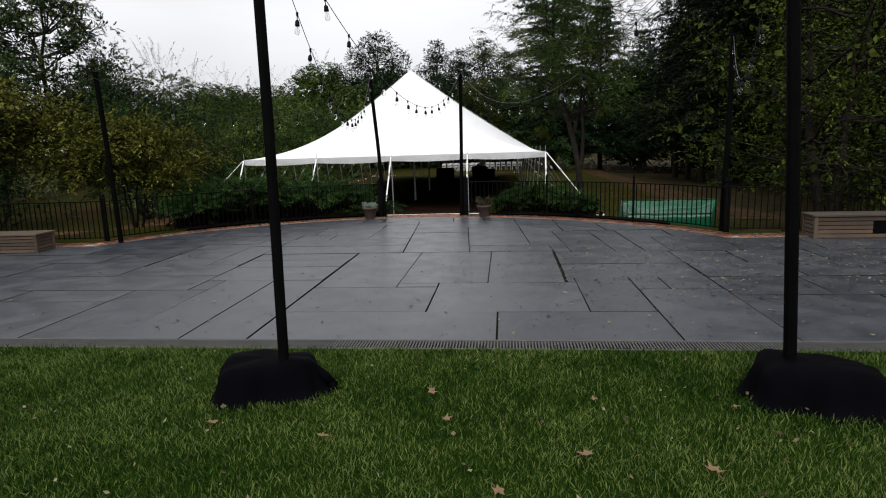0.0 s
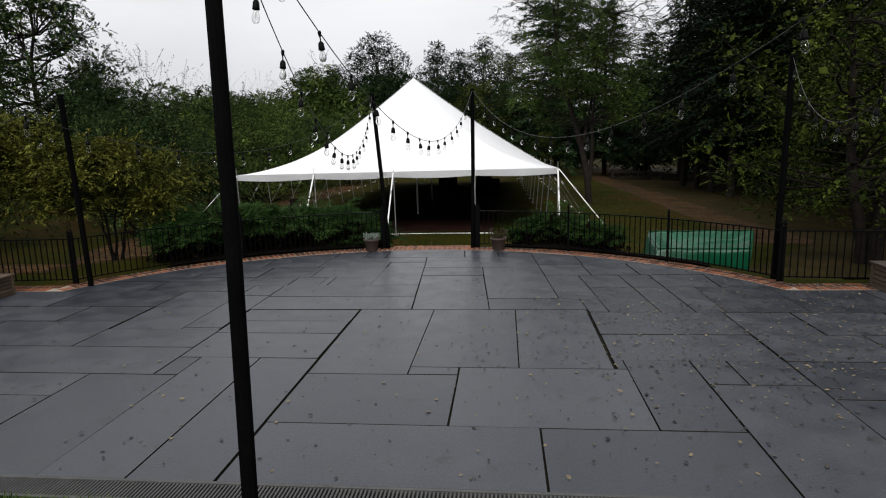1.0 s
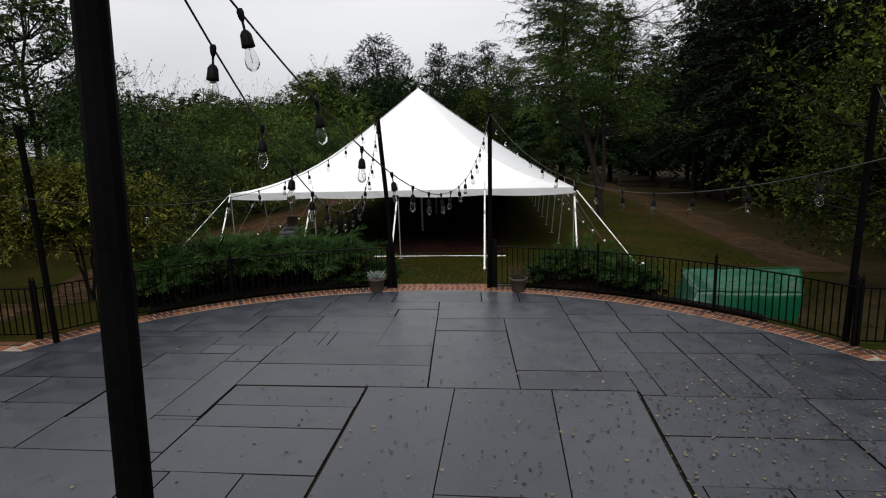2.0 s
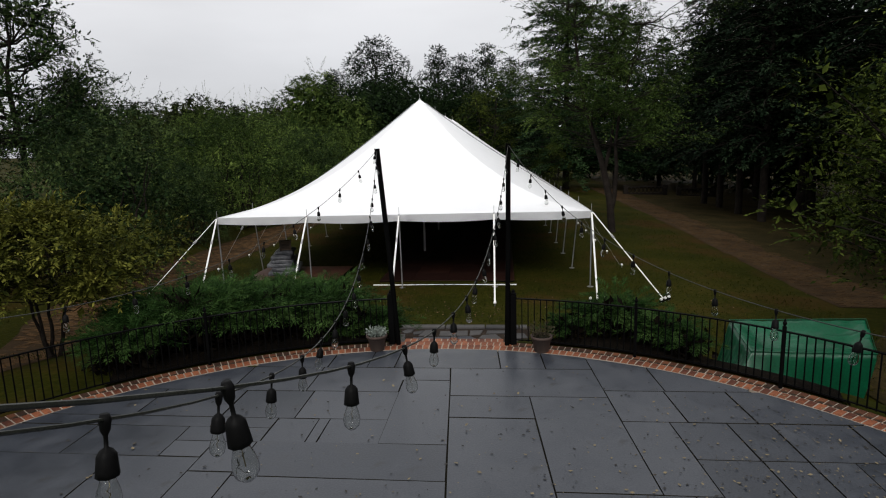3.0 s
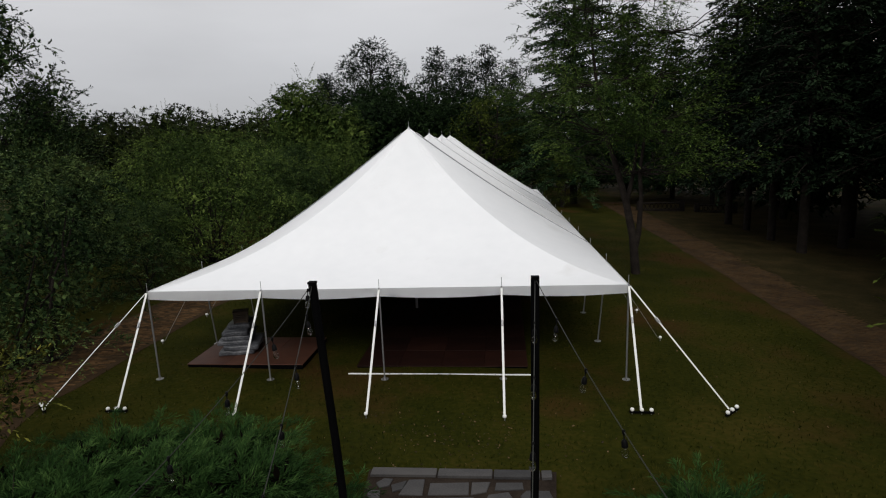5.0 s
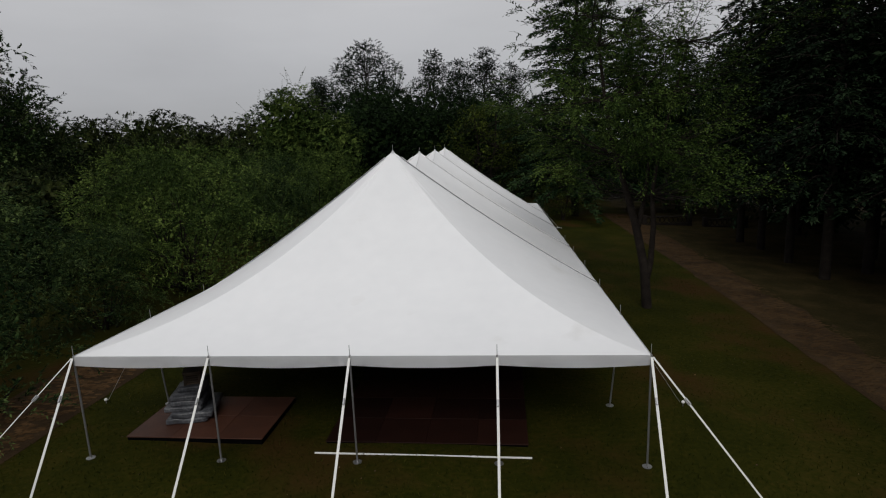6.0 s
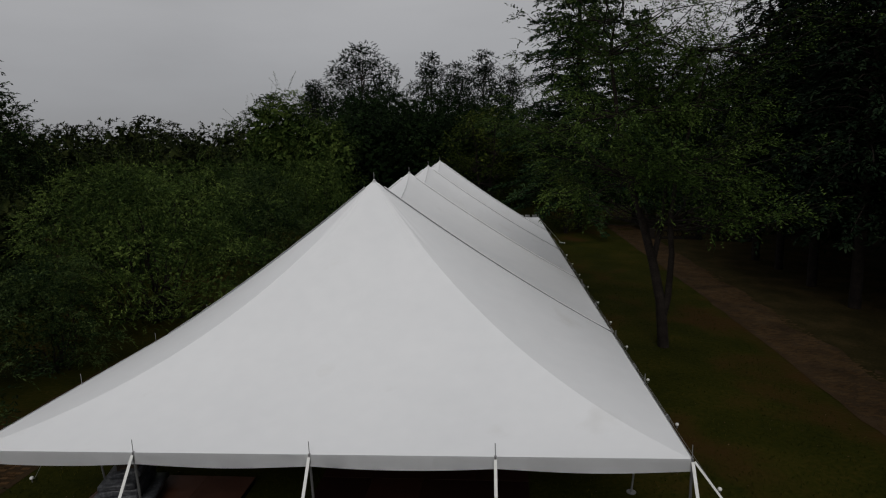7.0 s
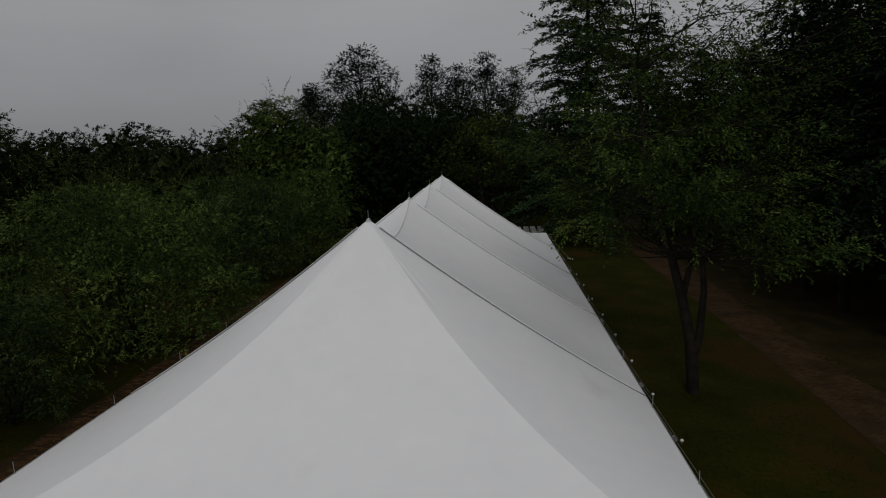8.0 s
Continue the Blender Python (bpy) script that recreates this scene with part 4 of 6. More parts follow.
def paver_path(name, x0, x1, y0, y1, label, bend=0.0, material=None):
    """Small worn pavers in running bond on the ground, one joined mesh."""
    rng = np.random.RandomState(int(abs(x0) * 10))
    L, W = 0.21, 0.105
    P = []
    nrow = int((y1 - y0) / W)
    for j in range(nrow):
        y = y0 + j * W
        off = (j % 2) * L / 2
        for i in range(int((x1 - x0) / L)):
            P.append((x0 + off + i * L + bend_x(y, bend), y))
    P = np.array(P)
    P = P[rng.rand(len(P)) > 0.02]
    n = len(P)
    z = ground_z(P[:, 0], P[:, 1]) + 0.014 + 0.009 * rng.randn(n).clip(-1.5, 1.5)
    hx, hy = L / 2 - 0.008, W / 2 - 0.008
    tx, ty = rng.randn(n) * 0.02, rng.randn(n) * 0.02
    cor = []
    for sx, sy in ((-1, -1), (1, -1), (1, 1), (-1, 1)):
        cor.append(np.stack([P[:, 0] + sx * hx, P[:, 1] + sy * hy, z + sx * hx * tx + sy * hy * ty], 1))
    top = np.stack(cor, 1)
    low = top.copy()
    low[:, :, 2] -= 0.05
    V = np.concatenate([top, low], 1).reshape(-1, 3)
    base = np.arange(n)[:, None] * 8
    f = np.array([[0, 1, 2, 3], [0, 4, 5, 1], [1, 5, 6, 2], [2, 6, 7, 3], [3, 7, 4, 0]])
    F = (base[:, None, :] + f[None]).reshape(-1, 4)
    me = bpy.data.meshes.new(name)
    me.from_pydata(V.tolist(), [], F.tolist())
    path = tagged(link_mesh(name, me, material or M_paver), label, "path", kind="structure")
    bm = bmesh.new()
    ny = int((y1 - y0) / 0.6)
    prev = None
    for j in range(ny + 1):
        y = y0 - 0.1 + (y1 - y0 + 0.2) * j / ny
        b = bend_x(y, bend)
        cur = []
        for i in range(7):
            wob = 0.12 * noise.noise(Vector((i * 3.0, y * 0.9, 0)))
            x = x0 - 0.22 + (x1 - x0 + 0.32) * i / 6 + b + (wob if i in (0, 6) else 0)
            cur.append(bm.verts.new((x, y, float(ground_z(x, y)) + 0.012)))
        if prev:
            for i in range(6):
                bm.faces.new((prev[i], prev[i + 1], cur[i + 1], cur[i]))
        prev = cur
    part("path_bed", bm, M_path_bed, path)
    return path


paver_path("path_west", -10.5, -8.1, -10.8, 30.0, "worn brown paver path littered with leaves beside the hedge", 2.6)
paver_path("path_east", 12.6, 14.8, -2.0, 45.0, "worn brown paver path crossing the lawn under the trees", 0.25, M_dull_paver)


def build_litter_floor():
    """Brown leaf-covered woodland floor east and north of the lawn."""
    bm = bmesh.new()
    xs, ys = np.linspace(14.75, 75, 40), np.linspace(-11.7, 110, 90)
    rows = []
    for y in ys:
        row = []
        shift = -5.0 * (1 - float(smooth01((y + 8.5) / 9)))
        for i, x in enumerate(xs):
            xx = x + shift * max(0, 1 - i / 6) + (1.0 * noise.noise(Vector((y * 0.35, 2.0, 0))) if i == 0 else 0)
            row.append(bm.verts.new((xx, y, float(ground_z(xx, y)) + 0.02)))
        rows.append(row)
    for a, b in zip(rows, rows[1:]):
        for i in range(len(xs) - 1):
            bm.faces.new((a[i], a[i + 1], b[i + 1], b[i]))
    tagged(part("woodland_floor", bm, M_dirt), "brown leaf litter covering the woodland floor", "ground", kind="structure")


build_litter_floor()

# ---- low openwork brick balustrade at the end of the lawn ----


def build_balustrade(x0, x1, y):
    z = min(float(ground_z(x0, y)), float(ground_z(x1, y)))
    b = tagged(empty("brick_balustrade", ((x0 + x1) / 2, y, z)), "low openwork brick balustrade between piers under trees", "balustrade", group="balustrades")
    w = x1 - x0
    for name, zz, h, d in (("plinth", 0.12, 0.24, 0.3), ("coping", 0.77, 0.08, 0.34)):
        bm = bmesh.new()
        box(bm, (0, 0, zz), (w, d, h), bevel=0.01)
        part(name, bm, M_grey_bark, b)
    for s in (-1, 1):
        bm = bmesh.new()
        box(bm, (s * (w / 2 + 0.16), 0, 0.45), (0.36, 0.4, 0.98), bevel=0.01)
        part("pier", bm, M_grey_bark, b)
    n = int(w / 0.34)
    for k in range(n):
        bm = bmesh.new()
        xc = -w / 2 + w * (k + 0.5) / n
        tube(bm, [(xc + 0.15 * math.cos(6.2832 * i / 12), 0, 0.485 + 0.225 * math.sin(6.2832 * i / 12)) for i in range(13)], 0.035, 5, cap=False)
        part("ring", bm, M_grey_bark, b)


build_balustrade(14.7, 17.9, 38.0)
build_balustrade(19.3, 22.0, 37.5)

# ---- trees and shrubs ----


def limb(bm, rng, a, b, r0, r1, wob=0.12, n=6, seg=6):
    a, b = np.array(a, float), np.array(b, float)
    ln = np.linalg.norm(b - a)
    pts, off = [], np.zeros(3)
    for k in range(n + 1):
        u = k / n
        if 0 < k < n:
            off = off * 0.5 + rng.normal(size=3) * wob * ln / n
        pts.append(a + (b - a) * u + off * (1 - abs(2 * u - 1) * 0.4) + np.array((0, 0, -0.06 * ln * math.sin(math.pi * u))))
    tube(bm, pts, [r0 + (r1 - r0) * k / n for k in range(n + 1)], seg, cap=False)
    return pts


def sprays(rng, B, D, L, k, leaf, lw=0.4, droop=0.25, fan=0.7):
    """Twigs from B along D, L long, each with k leaves set alternately on its two sides."""
    n = len(B)
    D = unit(D)
    u = np.linspace(0.2, 1, k)
    side = unit(np.cross(D, np.array((0, 0, 1.0)) + 0.35 * rng.normal(size=(n, 3))))
    P = B[:, None] + D[:, None] * (L[:, None] * u)[..., None]
    P[..., 2] -= droop * L[:, None] * u ** 2
    sign = np.where(np.arange(k) % 2, 1.0, -1.0)[None, :, None]
    A = D[:, None] * 0.8 + side[:, None] * sign * fan * (1.1 - 0.6 * u)[None, :, None] + 0.22 * rng.normal(size=(n, k, 3))
    A[..., 2] -= droop * 0.8 * u
    return leaves(rng, P.reshape(-1, 3), A.reshape(-1, 3), leaf, leaf * lw, 0.25, 2.2)


def tufts(rng, C, R, per, spray, k, leaf, lw=0.4, flat=0.75, up=0.25, droop=0.25, low=-0.45, core=0.5, shell=0.3):
    """Round tufts of leafy twigs about the points C, with radii R."""
    n = len(C) * per
    z, a = rng.uniform(low, 1, n), rng.rand(n) * 6.2832
    r = np.sqrt(1 - z * z)
    d = np.stack([r * np.cos(a), r * np.sin(a), z], 1)
    CC, RR = np.repeat(C, per, 0), np.repeat(R, per)
    B = CC + d * (RR * (shell + (0.85 - shell) * np.sqrt(rng.rand(n))))[:, None] * np.array((1, 1, flat))
    out = [sprays(rng, B, d + 0.45 * rng.normal(size=(n, 3)) + np.array((0, 0, up)), spray * (0.6 + 0.8 * rng.rand(n)), k, leaf, lw, droop)]
    m = int(len(C) * per * core)
    if m:
        i = rng.randint(0, len(C), m)
        P = C[i] + rng.normal(size=(m, 3)).clip(-1.3, 1.3) * R[i][:, None] * np.array((0.36, 0.36, 0.3))
        out.append(leaves(rng, P, rng.normal(size=(m, 3)), leaf * 1.9, leaf * 1.1))
    return np.concatenate(out)


def shrub(name, seed, rx, ry, h, n_lobes, lobe, per, spray, k, leaf, lw, material, label, wisps=80, category="shrub", foot=0.04, fill=1.5):
    """A dense tall shrub: crooked stems and many rounded tufts of arching twigs, heaped into one mass."""
    rng = np.random.RandomState(seed)
    tree = tagged(empty(name), label, category)
    C, R = [], []
    for i in range(n_lobes):
        z = foot + (0.95 - foot) * ((i + rng.rand()) / n_lobes)
        a = 2.39996 * i + 0.5 * rng.randn()
        r = math.sqrt(max(0.02, 1 - (max(0.0, z - 0.3) / 0.72) ** 2)) * (0.82 + 0.18 * min(1.0, z / 0.3))
        s = lobe * (0.7 + 0.65 * rng.rand())
        f = 0.88 + 0.15 * rng.randn()
        C.append((max(0.1, rx - 0.6 * s) * r * f * math.cos(a), max(0.1, ry - 0.6 * s) * r * f * math.sin(a), min(h * z, h - 0.75 * s)))
        R.append(s)
    C, R = np.array(C), np.array(R)
    bm = bmesh.new()
    for i in range(0, len(C), 3):
        b = np.array((0.25 * rng.randn(), 0.25 * rng.randn(), -0.1))
        limb(bm, rng, b, C[i] * np.array((0.85, 0.85, 0.9)), 0.075, 0.015, 0.25, 6, 5)
    quads = [tufts(rng, C, R, per, spray, k, leaf, lw, 0.62, 0.05, 0.5, -0.05, 0.0, 0.55)]
    m = 70 * n_lobes
    q = unit(rng.normal(size=(m, 3))) * (0.74 * rng.rand(m) ** 0.4)[:, None]
    quads.append(leaves(rng, np.stack([q[:, 0] * rx, q[:, 1] * ry, h * (0.46 + 0.62 * q[:, 2])], 1), rng.normal(size=(m, 3)), leaf * fill, leaf * fill * 0.55))
    if wisps:
        top = np.argsort(-C[:, 2] - 0.25 * np.hypot(C[:, 0], C[:, 1]))[: max(8, len(C) // 2)]
        i = top[rng.randint(0, len(top), wisps)]
        d = unit(C[i] * np.array((0.5 / rx, 0.5 / ry, 0)) + np.array((0, 0, 0.8)) + 0.35 * rng.normal(size=(wisps, 3)))
        quads.append(sprays(rng, C[i] + d * R[i][:, None] * 0.6, d, lobe * (0.8 + 0.9 * rng.rand(wisps)), 16, leaf * 0.8, lw * 0.9, 0.2))
    part("trunk", bm, M_bark, tree, smooth=True)
    link_mesh("crown", quads_mesh("crown", np.concatenate(quads)), material, tree)
    return tree


def broadleaf(name, seed, height, radius, trunk_h, r0, n_limbs, lobe, per, spray, k, leaf, lw, material, label, stems=1, low=0.25, flat=0.7, droop=0.25, core=0.4):
    """A tree: stems, crooked limbs, and a tuft of leafy twigs at the end and middle of each limb."""
    rng = np.random.RandomState(seed)
    tree = tagged(empty(name), label, "tree")
    bm = bmesh.new()
    forks = []
    for s in range(stems):
        a = rng.rand() * 6.28
        sp = 0.0 if stems == 1 else 0.35 + 0.3 * rng.rand()
        top = np.array((sp * math.cos(a) * radius * 0.5, sp * math.sin(a) * radius * 0.5, height * (0.78 + 0.1 * rng.rand())))
        base = np.array((0.15 * math.cos(a) * (stems > 1), 0.15 * math.sin(a) * (stems > 1), -0.1))
        forks.append(limb(bm, rng, base, top, r0, r0 * 0.22, 0.10, 9, 8))
    C, R = [], []
    for i in range(n_limbs):
        pts = forks[i % stems]
        e = (i + rng.rand()) / n_limbs
        z = height * (low + (0.98 - low) * e)
        zz = (z / height - (low + 0.98) * 0.45) / ((0.98 - low) * 0.56)
        rr = radius * math.sqrt(max(0.04, 1 - min(1.0, abs(zz)) ** 2.2)) * (0.5 + 0.5 * math.sqrt(rng.rand()))
        a = 2.39996 * i + 0.6 * rng.randn()
        tip = np.array((rr * math.cos(a), rr * math.sin(a), z))
        fit = [p for p in pts if trunk_h <= p[2] <= z + 0.3] or [pts[min(len(pts) - 1, 3 + int(5 * trunk_h / height))]]
        q = limb(bm, rng, fit[max(0, len(fit) - 1 - rng.randint(0, 3))], tip, r0 * 0.28, r0 * 0.05, 0.2, 6, 5)
        s = lobe * (0.65 + 0.7 * rng.rand())
        C += [tip, np.array(q[4])]
        R += [s, 0.8 * s]
    part("trunk", bm, M_bark, tree, smooth=True)
    link_mesh("crown", quads_mesh("crown", tufts(rng, np.array(C), np.array(R), per, spray, k, leaf, lw, flat, 0.2, droop, -0.5, core)), material, tree)
    return tree


def conifer(name, seed, height, radius, bare, r0, tiers, boughs, material, label, droop=0.18, leaf=0.1, lw=0.3, twig=0.5, step=0.4, per=3, lift=0.16, hang=0.3):
    """A conifer: straight trunk, tiers of boughs, and flat sprays of needles on both sides of each."""
    rng = np.random.RandomState(seed)
    tree = tagged(empty(name), label, "tree")
    bm = bmesh.new()
    tube(bm, [(0, 0, -0.1), (0.05 * rng.randn(), 0.05 * rng.randn(), height * 0.4), (0.08 * rng.randn(), 0.08 * rng.randn(), height * 0.75), (0, 0, height)],
         [r0, r0 * 0.75, r0 * 0.4, 0.02], 8, cap=False)
    Bs, Ds, Ls = [], [], []
    for t in range(tiers):
        for j in range(boughs):
            u = min(0.995, (t + 0.22 * rng.randn()) / tiers)
            u = max(0.0, u)
            z = height * (bare + (1 - bare) * u)
            ln = radius * ((1 - u) ** 0.75) * (0.6 + 0.6 * rng.rand()) + 0.25
            a = 6.2832 * (j + rng.rand()) / boughs
            d = np.array((math.cos(a), math.sin(a), 0.0))
            side = np.array((-d[1], d[0], 0))
            rise = 0.25 * u - droop * (1 - u) + 0.06 * rng.randn()
            n = max(3, int(ln / step))
            s = np.linspace(0, 1, n + 1)
            bend = 0.12 * ln * rng.randn() * s ** 2
            pts = np.array((0, 0, z)) + d * (ln * s)[:, None] + side * bend[:, None] + np.array((0, 0, 1.0)) * (ln * (rise * s + lift * np.sin(math.pi * s * 0.9) - 0.10 * s * s))[:, None]
            cut = pts[::2] if len(pts) > 4 else pts
            tube(bm, cut, [max(0.010, 0.018 + 0.009 * ln * (1 - i / len(cut))) for i in range(len(cut))], 4, cap=False)
            pp, ss = pts[1:], s[1:]
            for q in range(per):
                sgn = (1.0 if q % 2 else -1.0) * np.ones(len(pp))
                D = d * (0.55 + 0.5 * ss)[:, None] + side * (sgn * (0.9 - 0.5 * ss))[:, None] + np.array((0, 0, -0.12)) + rng.normal(size=pp.shape) * 0.22
                Bs.append(pp + rng.normal(size=pp.shape) * 0.05)
                Ds.append(D)
                Ls.append(twig * (0.5 + 0.7 * rng.rand(len(pp))) * (1.15 - 0.5 * ss) * min(1.0, 0.35 + ln / radius))
    part("trunk", bm, M_bark, tree, smooth=True)
    link_mesh("crown", quads_mesh("crown", sprays(rng, np.concatenate(Bs), np.concatenate(Ds), np.concatenate(Ls), 7, leaf, lw, hang, 0.8)), material, tree)
    return tree


def put(tree, spots):
    """Set a thing at the first spot and copies of it at the others: x, y, turn, scale."""
    for k, (x, y, rz, s) in enumerate(spots):
        m = pose(x, y, float(ground_z(x, y)), 0, 0, rz) @ Matrix.Scale(s, 4)
        if k:
            c = copy_thing(tree, m)
            c.matrix_basis = m
        else:
            tree.matrix_basis = m


HEDGE_LABEL = "dense tall dark green shrub in a hedge row beside the path"
put(shrub("tall_shrub", 11, 3.4, 3.3, 6.6, 30, 1.2, 70, 0.55, 12, 0.12, 0.34, M_hedge, HEDGE_LABEL, 110), [(-10.9, 1.2, 0, 0.97), (-14.6, 6.6, 140, 0.84), (-12.4, 9.6, 60, 0.62), (-12.6, 28.5, 250, 0.95)])
put(shrub("tall_shrub", 13, 5.3, 6.0, 7.1, 74, 1.3, 72, 0.6, 12, 0.115, 0.32, M_light_leaf, "broad feathery olive-green shrub rising as one dome beside the tent", 150), [(-12.2, 16.0, 10, 1.0)])
put(shrub("tall_shrub", 12, 3.5, 3.3, 6.9, 28, 1.3, 66, 0.6, 12, 0.12, 0.34, M_light_leaf, "tall feathery light green shrub beyond the tent", 60), [(-15.2, 31.0, 100, 1.0), (-10.6, 34.0, 300, 0.98), (-18.0, 24.5, 30, 0.95)])
put(broadleaf("small_tree", 21, 4.1, 3.2, 0.8, 0.06, 60, 0.66, 30, 0.42, 9, 0.115, 0.42, M_yellow_leaf, "small tree with yellowing leaves arching over the brick path", 4, 0.50, 0.6, 0.35, 0.3),
    [(-5.6, -8.3, 30, 0.72), (-8.6, -10.2, 160, 0.9)])
put(shrub("tall_shrub", 22, 3.2, 3.0, 5.6, 24, 1.25, 50, 0.6, 10, 0.13, 0.38, M_hedge, "dark green shrub thicket beyond the small trees", 90),
    [(-15.0, -6.5, 10, 1.0), (-16.5, -1.5, 120, 1.1), (-19.0, -11.0, 220, 1.1)])
put(broadleaf("big_tree", 31, 15.5, 5.4, 4.0, 0.32, 64, 1.35, 30, 0.75, 10, 0.20, 0.5, M_hedge, "large dark green broad-leaved tree beyond the hedge", 1, 0.28, 0.65),
    [(-34.0, 25.0, 0, 1.12), (-35.6, 33.5, 120, 0.78)])
put(shrub("distant_tree", 32, 5.0, 5.0, 9.6, 30, 2.0, 34, 0.8, 11, 0.20, 0.5, M_far_leaf, "rounded dark distant tree behind the hedge", 0, "tree", 0.1, 4.2),
    [(-38, 46, 0, 1.1), (-32, 47, 60, 1.15), (-27, 46, 130, 1.0), (-43, 44, 190, 1.15), (-22.5, 40, 280, 0.96), (-27, 36, 40, 0.88), (-34, 16, 340, 1.0), (-28, 8, 20, 0.90), (-24, -4, 220, 0.82), (-21, 17, 150, 0.66), (-20.5, 26, 200, 0.70), (-22, 3, 90, 0.62), (-23, 50, 100, 1.08)])
put(shrub("light_green_tree", 33, 4.6, 4.6, 12.8, 46, 1.8, 52, 0.8, 10, 0.2, 0.45, M_light_leaf, "light green arching tree beyond the tent", 30, "tree", 0.06, 3.8),
    [(-17.5, 47.0, 0, 1.0), (-13.5, 46.0, 200, 0.8)])
put(broadleaf("pine", 41, 22.0, 5.4, 8.0, 0.3, 70, 1.4, 26, 0.65, 11, 0.22, 0.4, M_needle, "tall dark pine with clumped needles at the end of the lawn", 1, 0.25, 0.6),
    [(-18.2, 85.0, 0, 1.04), (-25.0, 84.0, 130, 0.80)])
put(broadleaf("pine", 44, 22.0, 3.3, 8.0, 0.3, 50, 1.15, 24, 0.6, 11, 0.22, 0.4, M_needle, "slender dark pine with clumped needles at the end of the lawn", 1, 0.25, 0.6),
    [(-7.9, 88.0, 60, 0.98), (-3.9, 92.0, 310, 0.93), (0.4, 90.0, 120, 0.99), (4.6, 94.0, 10, 0.9)])
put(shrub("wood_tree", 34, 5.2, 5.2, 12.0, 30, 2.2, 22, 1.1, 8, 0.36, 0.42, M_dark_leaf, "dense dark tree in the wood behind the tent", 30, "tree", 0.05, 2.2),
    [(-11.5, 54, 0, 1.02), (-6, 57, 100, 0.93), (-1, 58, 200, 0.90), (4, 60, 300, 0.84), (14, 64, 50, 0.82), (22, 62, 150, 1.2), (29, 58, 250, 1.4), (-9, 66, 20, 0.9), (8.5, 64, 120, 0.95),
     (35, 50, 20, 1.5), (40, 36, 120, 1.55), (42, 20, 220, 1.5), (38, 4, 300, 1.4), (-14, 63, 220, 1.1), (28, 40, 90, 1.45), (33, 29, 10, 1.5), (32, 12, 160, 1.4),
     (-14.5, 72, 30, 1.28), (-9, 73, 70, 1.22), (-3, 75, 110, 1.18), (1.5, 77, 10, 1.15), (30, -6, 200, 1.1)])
put(conifer("cedar", 42, 23.0, 6.2, 0.10, 0.34, 26, 8, M_cedar_needle, "tall layered dark cedar with drooping boughs", 0.04, 0.26, 0.46, 0.95, 0.40, 5, 0.08, 0.10),
    [(9.6, 43.0, 0, 1.05), (15.2, 47.0, 140, 0.82), (20.5, 50.0, 40, 0.70)])
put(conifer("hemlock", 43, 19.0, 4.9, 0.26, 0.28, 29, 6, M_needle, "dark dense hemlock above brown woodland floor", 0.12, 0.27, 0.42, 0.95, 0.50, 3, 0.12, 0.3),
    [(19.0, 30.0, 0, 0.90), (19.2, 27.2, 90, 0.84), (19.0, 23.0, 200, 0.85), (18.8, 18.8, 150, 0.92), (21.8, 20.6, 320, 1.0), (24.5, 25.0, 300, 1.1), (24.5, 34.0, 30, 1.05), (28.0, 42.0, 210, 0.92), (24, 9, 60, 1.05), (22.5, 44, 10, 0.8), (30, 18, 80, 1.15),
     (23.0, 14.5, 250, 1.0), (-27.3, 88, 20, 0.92)])


